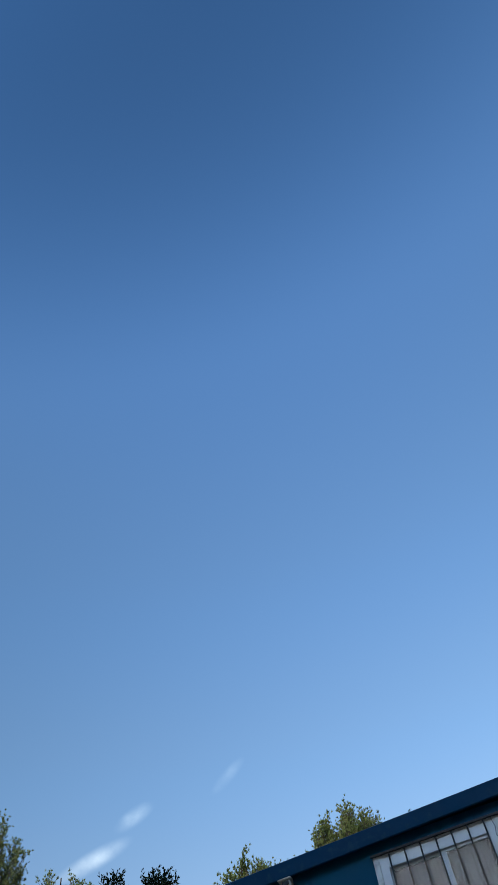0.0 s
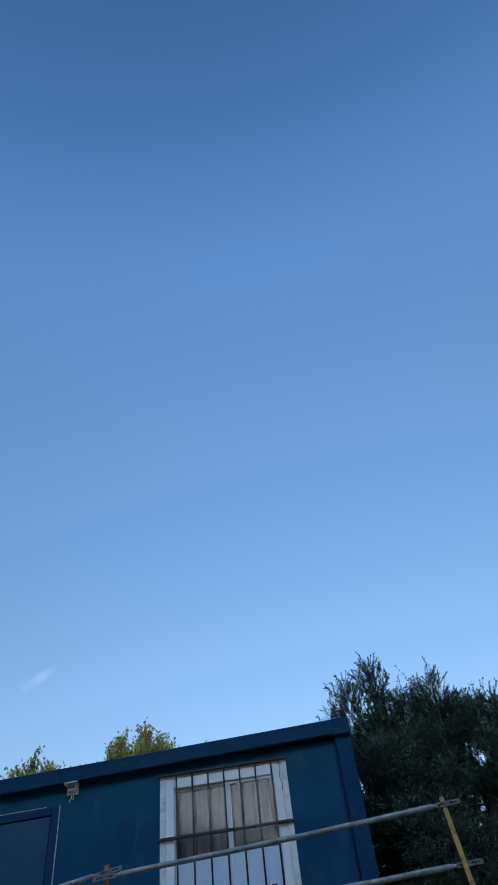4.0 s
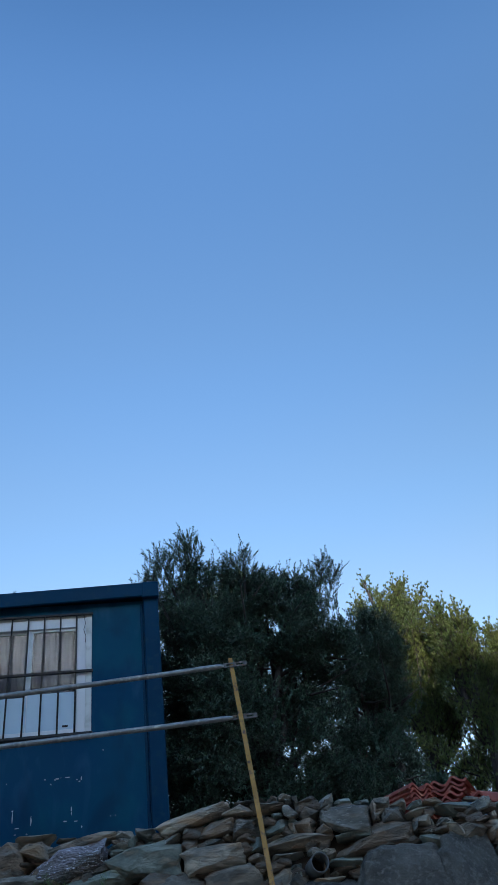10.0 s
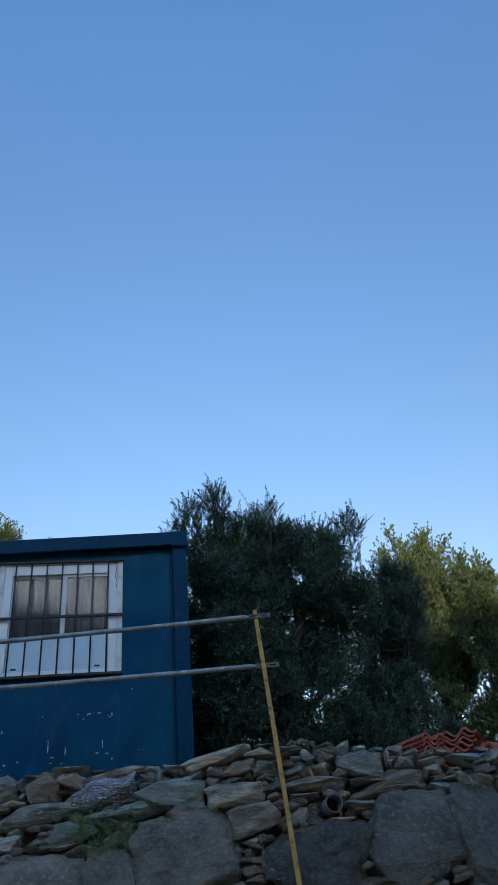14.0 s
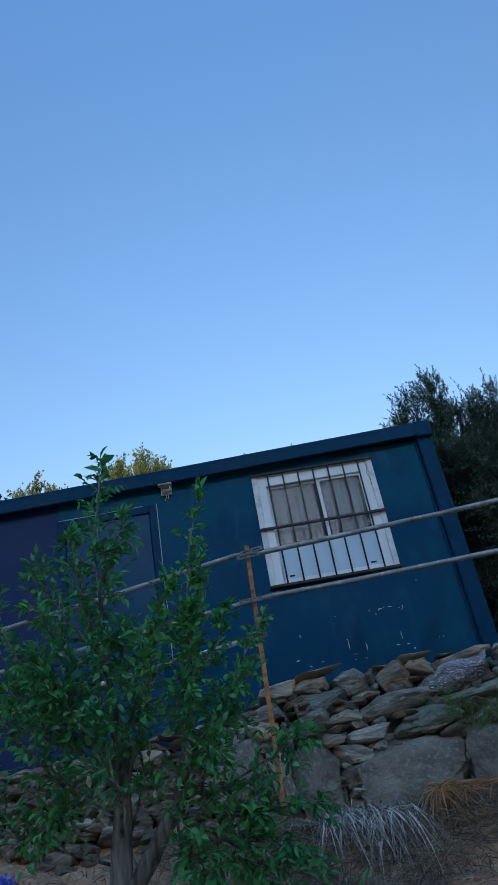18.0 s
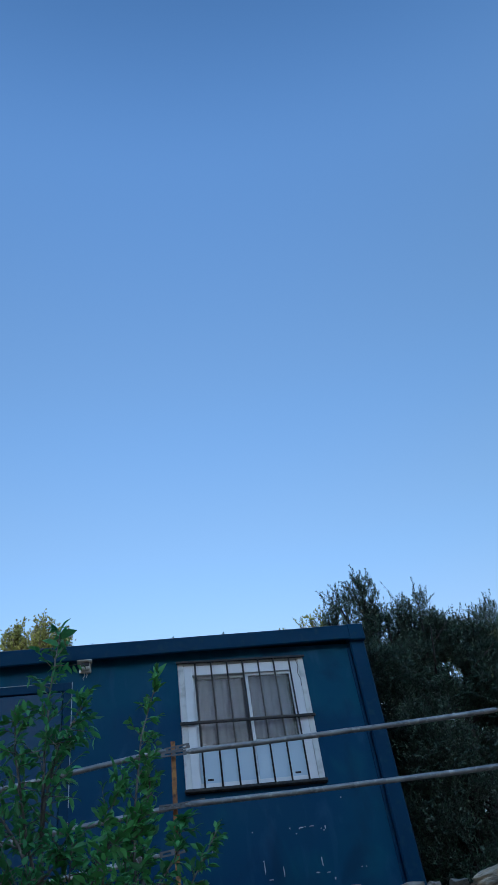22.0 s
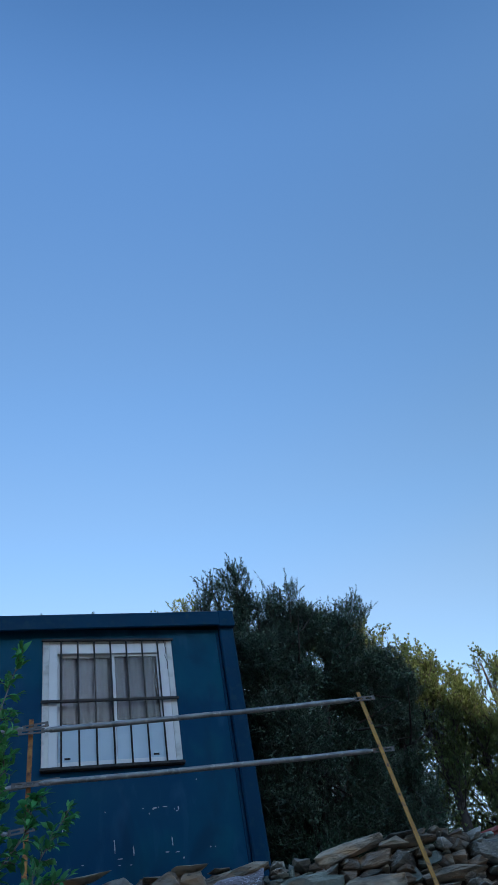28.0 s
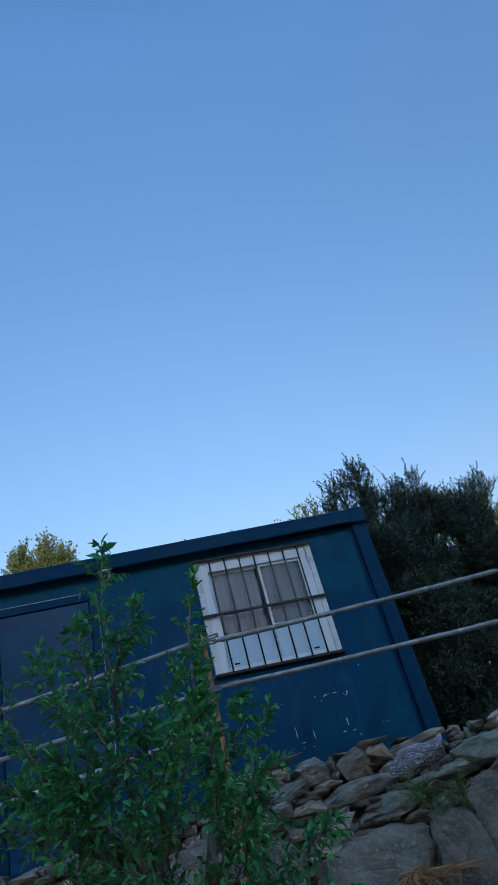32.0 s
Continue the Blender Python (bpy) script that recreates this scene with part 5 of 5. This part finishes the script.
shoot_tips = [(-0.765, -3.1, 0.56), (-0.352, -2.8, 0.5), (-0.41, -2.85, 0.1), (-0.163, -2.85, -0.18), (-0.08, -3.1, -0.72), (-1.07, -3.1, 0.1), (-1.3, -3.2, 0.1), (-0.66, -3.2, 0.2), (-0.52, -3.0, 0.0),
              (-0.92, -3.1, 0.25), (-1.35, -3.2, -0.4), (-1.25, -2.9, -0.1), (-0.25, -3.2, -0.5), (-0.6, -3.25, -0.3), (-1.0, -3.3, -0.35), (-0.4, -3.3, -0.75), (-0.9, -2.95, -0.05), (-0.05, -3.1, -0.95), (-0.3, -3.1, -0.95), (-0.15, -3.15, -1.1), (-0.45, -3.2, -1.12), (-0.02, -3.2, -1.25), (-0.3, -3.0, -1.2), (-1.4, -3.1, -0.2), (-1.45, -3.1, -0.6)]
for _ in range(14):
    v = unit(r.normal(size=3)) * r.uniform(0.6, 1.0)
    shoot_tips.append((-0.78 + 0.62 * v[0], -3.1 + 0.4 * v[1], -0.5 + 0.5 * v[2]))
lp, lw = [], []
for n_, tip in enumerate(shoot_tips):
    tip = Vector(tip)
    spine = TRUNK if tip.x < -0.5 else LIMB
    f = float(np.clip(0.62 + 0.3 * (tip.z + 0.4) + r.normal() * 0.12, 0.45, 0.98)) * (len(spine) - 1)
    start = spine[int(f)].lerp(spine[int(f) + 1], f - int(f))
    a = start.lerp(tip, 0.4) + Vector((r.normal() * 0.05, r.normal() * 0.06, -0.03))
    line = [start, a, start.lerp(tip, 0.72) + Vector((r.normal() * 0.03, r.normal() * 0.03, 0)), tip]
    bm = tube(line, [0.007, 0.005, 0.0035, 0.0015], 6)
    for s in range(36):
        f = 0.22 + 0.78 * s / 35
        seg = min(int(f * 3), 2)
        p = line[seg].lerp(line[seg + 1], f * 3 - seg)
        up = (line[seg + 1] - line[seg]).normalized()
        out = Vector(unit(r.normal(size=3)))
        ln = r.uniform(0.06, 0.2) * (1.2 - 0.8 * f) * (0.6 if tip.x > -0.45 and tip.z > -0.3 else 1.0)
        e = p + (out + up * 0.7).normalized() * ln
        tube([p, e], [0.0025, 0.001], 4, bm, False)
        for q in range(6):
            lp.append(p.lerp(e, 0.2 + 0.8 * q / 5))
            lw.append((out + up * 0.6 + Vector(r.normal(size=3) * 0.7)).normalized())
    part("branch", bm, M_BARK, bush, smooth=True)
lp, lw = np.array(lp), unit(np.array(lw) + np.array([0, 0, -0.1]))
k = len(lp)


def broad_leaves(name, base, way, length, width, r):
    """Leaves of four faces, folded along the midrib and curled at the tip."""
    n = len(base)
    side = unit(np.cross(way, r.normal(size=(n, 3)) * 0.5 + np.array([0, 0, 1.0])))
    nor = np.cross(side, way)
    L, Wd = length[:, None], width[:, None]
    rows = []
    for f, w, drop in ((0, 0.06, 0), (0.3, 0.9, 0.02), (0.65, 0.85, -0.03), (1.0, 0.05, -0.16)):
        c = base + way * L * f + nor * L * drop
        rows += [c + side * Wd * w / 2 + nor * Wd * 0.18 * w, c, c - side * Wd * w / 2 + nor * Wd * 0.18 * w]
    v = np.stack(rows, 1)
    o = np.arange(n)[:, None, None] * 12
    f = np.array([[3 * i + j, 3 * i + j + 1, 3 * i + j + 4, 3 * i + j + 3] for i in range(3) for j in range(2)])[None]
    return quads(name, v.reshape(-1, 3), (o + f).reshape(-1, 4))


for a, b in (((-0.765, -3.1, 0.55), (-0.5, 0.0, 0.5)), ((-0.765, -3.1, 0.56), (0.35, -0.1, 0.8)), ((-0.765, -3.1, 0.54), (0.7, -0.2, 0.25)), ((-0.765, -3.1, 0.5), (-0.6, -0.3, 0.2)), ((-0.352, -2.8, 0.49), (0.3, -0.1, 0.6))):
    link("top_leaf", broad_leaves("top_leaf", np.array([a]), unit(np.array([b])), np.array([0.075]), np.array([0.035]), r), M_BUSH, bush)
link("leaves", broad_leaves("leaves", lp, lw, r.uniform(0.028, 0.05, k), r.uniform(0.013, 0.023, k), r), M_BUSH, bush)
for o in bush.children:
    o.matrix_parent_inverse = Matrix.Translation(-BB)

# ---- plumbago with blue flower heads ----
r = np.random.default_rng(71)
PB = Vector((-1.35, -3.0, ground_z(-1.35, -3.0)))
plumbago = empty("flowering_shrub", PB, "low shrub with clusters of blue flowers", "flowers")
lp, lw, fp, fw = [], [], [], []
for head in ((-1.215, -3.0, -1.03), (-1.255, -3.0, -1.115), (-1.31, -3.02, -1.06)):
    head = Vector(head)
    line = [PB + Vector((r.normal() * 0.03, r.normal() * 0.03, -0.05)), PB.lerp(head, 0.6) + Vector((0.02, 0, 0.05)), head]
    part("stem", tube(line, [0.006, 0.004, 0.003], 5), M_WEED, plumbago)
    for _ in range(150):
        fp.append(np.array(head) + unit(r.normal(size=3)) * 0.046 * r.uniform(0.4, 1.0) * np.array([1.2, 1, 0.9]))
        fw.append(unit(r.normal(size=3) + np.array([0, -0.3, 0.4])))
    for s in range(22):
        lp.append(np.array(line[1].lerp(line[2], r.uniform(-1.0, 0.95))) + r.normal(size=3) * 0.03)
        lw.append(unit(r.normal(size=3) + np.array([0, 0, 0.3])))
link("petals", leaf_mesh("petals", np.array(fp), np.array(fw), np.full(len(fp), 0.017), np.full(len(fp), 0.014), r, 0.1, 0.65), M_PETAL, plumbago, "blue petals")
link("leaves", broad_leaves("leaves", np.array(lp), np.array(lw), r.uniform(0.04, 0.06, len(lp)), r.uniform(0.015, 0.025, len(lp)), r), M_BUSH, plumbago)
for o in plumbago.children:
    o.matrix_parent_inverse = Matrix.Translation(-PB)


# ---- weeds, straw and dry grass ----
def blades(name, base, way, length, width, droop, r):
    """Bent ribbons of three faces."""
    n = len(base)
    side = unit(np.cross(way, r.normal(size=(n, 3))))
    rows = []
    for f, w in ((0, 1.0), (0.4, 0.9), (0.75, 0.65), (1.0, 0.1)):
        c = base + way * (length * f)[:, None]
        c[:, 2] -= droop * length * f * f
        rows += [c + side * (width * w / 2)[:, None], c - side * (width * w / 2)[:, None]]
    v = np.stack(rows, 1)
    f = np.array([[2 * i, 2 * i + 1, 2 * i + 3, 2 * i + 2] for i in range(3)])[None] + np.arange(n)[:, None, None] * 8
    return quads(name, v.reshape(-1, 3), f.reshape(-1, 4))


r = np.random.default_rng(81)
for at, n, mat, label, fan, wide in (((0.14, -1.19, -0.88), 200, M_STRAW_GREY, "clump of drooping grey dry grass", 0.5, 0.10), ((0.38, -1.2, -0.92), 230, M_STRAW_GREY, "clump of drooping grey dry grass", 0.42, 0.07),
                                     ((0.70, -1.22, -0.84), 80, M_STRAW_RED, "clump of drooping russet dry grass", 0.7, 0.03), ((0.90, -1.22, -0.86), 60, M_STRAW_RED, "mat of russet dry grass under a boulder", 1.6, 0.09)):
    b = np.array(at) + r.normal(size=(n, 3)) * np.array([wide, 0.02, 0.015])
    w = unit(np.stack([r.normal(size=n) * fan + 0.22, -np.abs(r.normal(size=n)) * 0.25 - 0.4, r.normal(size=n) * 0.22 + 0.12], 1))
    thick = (0.005, 0.010) if fan == 0.75 else (0.003, 0.0075)
    ob = link("grass_clump", blades("grass_clump", b, w, r.uniform(0.1, 0.36, n), r.uniform(*thick, n), 0.95 if fan < 1 else 0.2, r), mat)
    tagged(ob, label, "dry grass", "dry grass clumps")
n = 18000
x = np.where(r.random(n) < 0.68, r.normal(size=n) * 0.5 - 0.2, r.uniform(0.3, 2.4, n))
y = np.array([wall_y(v) for v in x]) - 0.2 - np.abs(r.normal(size=n)) * np.where(x > 0.5, 0.16, 0.42)
b = np.stack([x, y, [ground_z(u, v) for u, v in zip(x, y)]], 1)
w = unit(np.stack([r.normal(size=n), r.normal(size=n) * 0.8 - 0.2, np.abs(r.normal(size=n)) * 0.9], 1))
ob = link("dead_brush", blades("dead_brush", b, w, r.uniform(0.06, 0.24, n), r.uniform(0.0022, 0.005, n), 0.35, r), M_BRUSH)
tagged(ob, "tangle of dead brown brush below the wall", "dead brush", kind="stuff")
n = 5500
x, y = r.uniform(-3.2, 3.6, n), -0.95 - np.abs(r.normal(size=n)) * 1.1
y = np.minimum(y, [wall_y(v) - 0.12 for v in x])
b = np.stack([x, y, [ground_z(u, v) - 0.005 for u, v in zip(x, y)]], 1)
keep = np.array([noise.noise((u * 1.7, v * 1.7, 7)) > -0.15 for u, v in zip(x, y)])
b = b[keep]
n = len(b)
w = unit(np.stack([r.normal(size=n) * 0.7, r.normal(size=n) * 0.6 - 0.3, np.abs(r.normal(size=n)) * 0.7 + 0.12], 1))
ob = link("dry_grass", blades("dry_grass", b, w, r.uniform(0.05, 0.2, n), r.uniform(0.0018, 0.0045, n), 0.5, r), M_STRAW)
tagged(ob, "thin dry grass and twigs on the bank", "dry grass", kind="stuff")

# clods and small stones scattered over the bank
CLOD = [stone_data(400 + s, 9, M_GROUND if s % 2 else M_STONE_WARM) for s in range(2)]
for me, amount, label in ((CLOD[0], 220, "small brown stones on the bank"), (CLOD[1], 1800, "clods of dry soil on the bank")):
    src = np.empty(len(me.vertices) * 3, np.float32)
    me.vertices.foreach_get("co", src)
    src = src.reshape(-1, 3)
    faces = np.array([list(q.vertices) for q in me.polygons])
    vs, fs = [], []
    for i in range(amount):
        x, y = r.uniform(-2.6, 3.2), -1.15 - abs(r.normal()) * 0.8
        y = min(y, wall_y(x) - 0.15)
        turn = np.array(Euler(r.uniform(0, 6, 3)).to_matrix())
        fs.append(faces + len(src) * len(vs))
        vs.append((src * r.uniform(0.6, 1.4, 3)) @ turn.T * r.uniform(0.008, 0.035) + np.array([x, y, ground_z(x, y) + 0.004]))
    ob = link("pebbles" if me == CLOD[0] else "clods", quads("pebbles", np.concatenate(vs), np.concatenate(fs)), me.materials[0])
    tagged(ob, label, "gravel", kind="stuff")


def weed(at, n, tall, seed, label, name="weed"):
    r = np.random.default_rng(seed)
    at = Vector(at)
    ob = empty(name, at, label, "weed")
    p, d = [], []
    for i in range(n):
        tip = at + Vector((r.normal() * 0.35 * tall, -abs(r.normal()) * 0.12 * tall, tall * r.uniform(0.5, 1.0)))
        m = at.lerp(tip, 0.5) + Vector((0, -0.02, 0.02))
        part("stem", tube([at, m, tip], [0.003, 0.002, 0.001], 4), M_WEED, ob).matrix_parent_inverse = Matrix.Translation(-at)
        for q in range(64):
            f = r.random() ** 0.7
            p.append(np.array(at.lerp(tip, f)) + r.normal(size=3) * 0.018 * min(1, tall / 0.12))
            d.append(unit(np.array(tip - at) * 2 + r.normal(size=3) * tall * 1.4))
    k = len(p)
    link("leaves", leaf_mesh("leaves", np.array(p), np.array(d), r.uniform(0.02, 0.05, k) * min(1, tall / 0.12), r.uniform(0.002, 0.0045, k) * min(1, tall / 0.1), r), M_WEED, ob).matrix_parent_inverse = Matrix.Translation(-at)


weed((1.02, -1.12, -0.62), 9, 0.28, 91, "feathery green weed growing from the stone wall")
weed((1.22, -1.14, -0.56), 6, 0.25, 92, "feathery green weed growing from the stone wall")
weed((0.92, -1.12, -0.45), 5, 0.2, 95, "feathery green weed growing from the stone wall")
for i, x in enumerate((-0.72, -0.02, 0.42, -1.5)):
    weed((x, -0.03, TOP + 0.029 * (x - 1.4) - 0.002), 2, 0.022 + 0.008 * (i % 3), 100 + i, "tiny weed sprig on the roof edge", "weed_sprig")
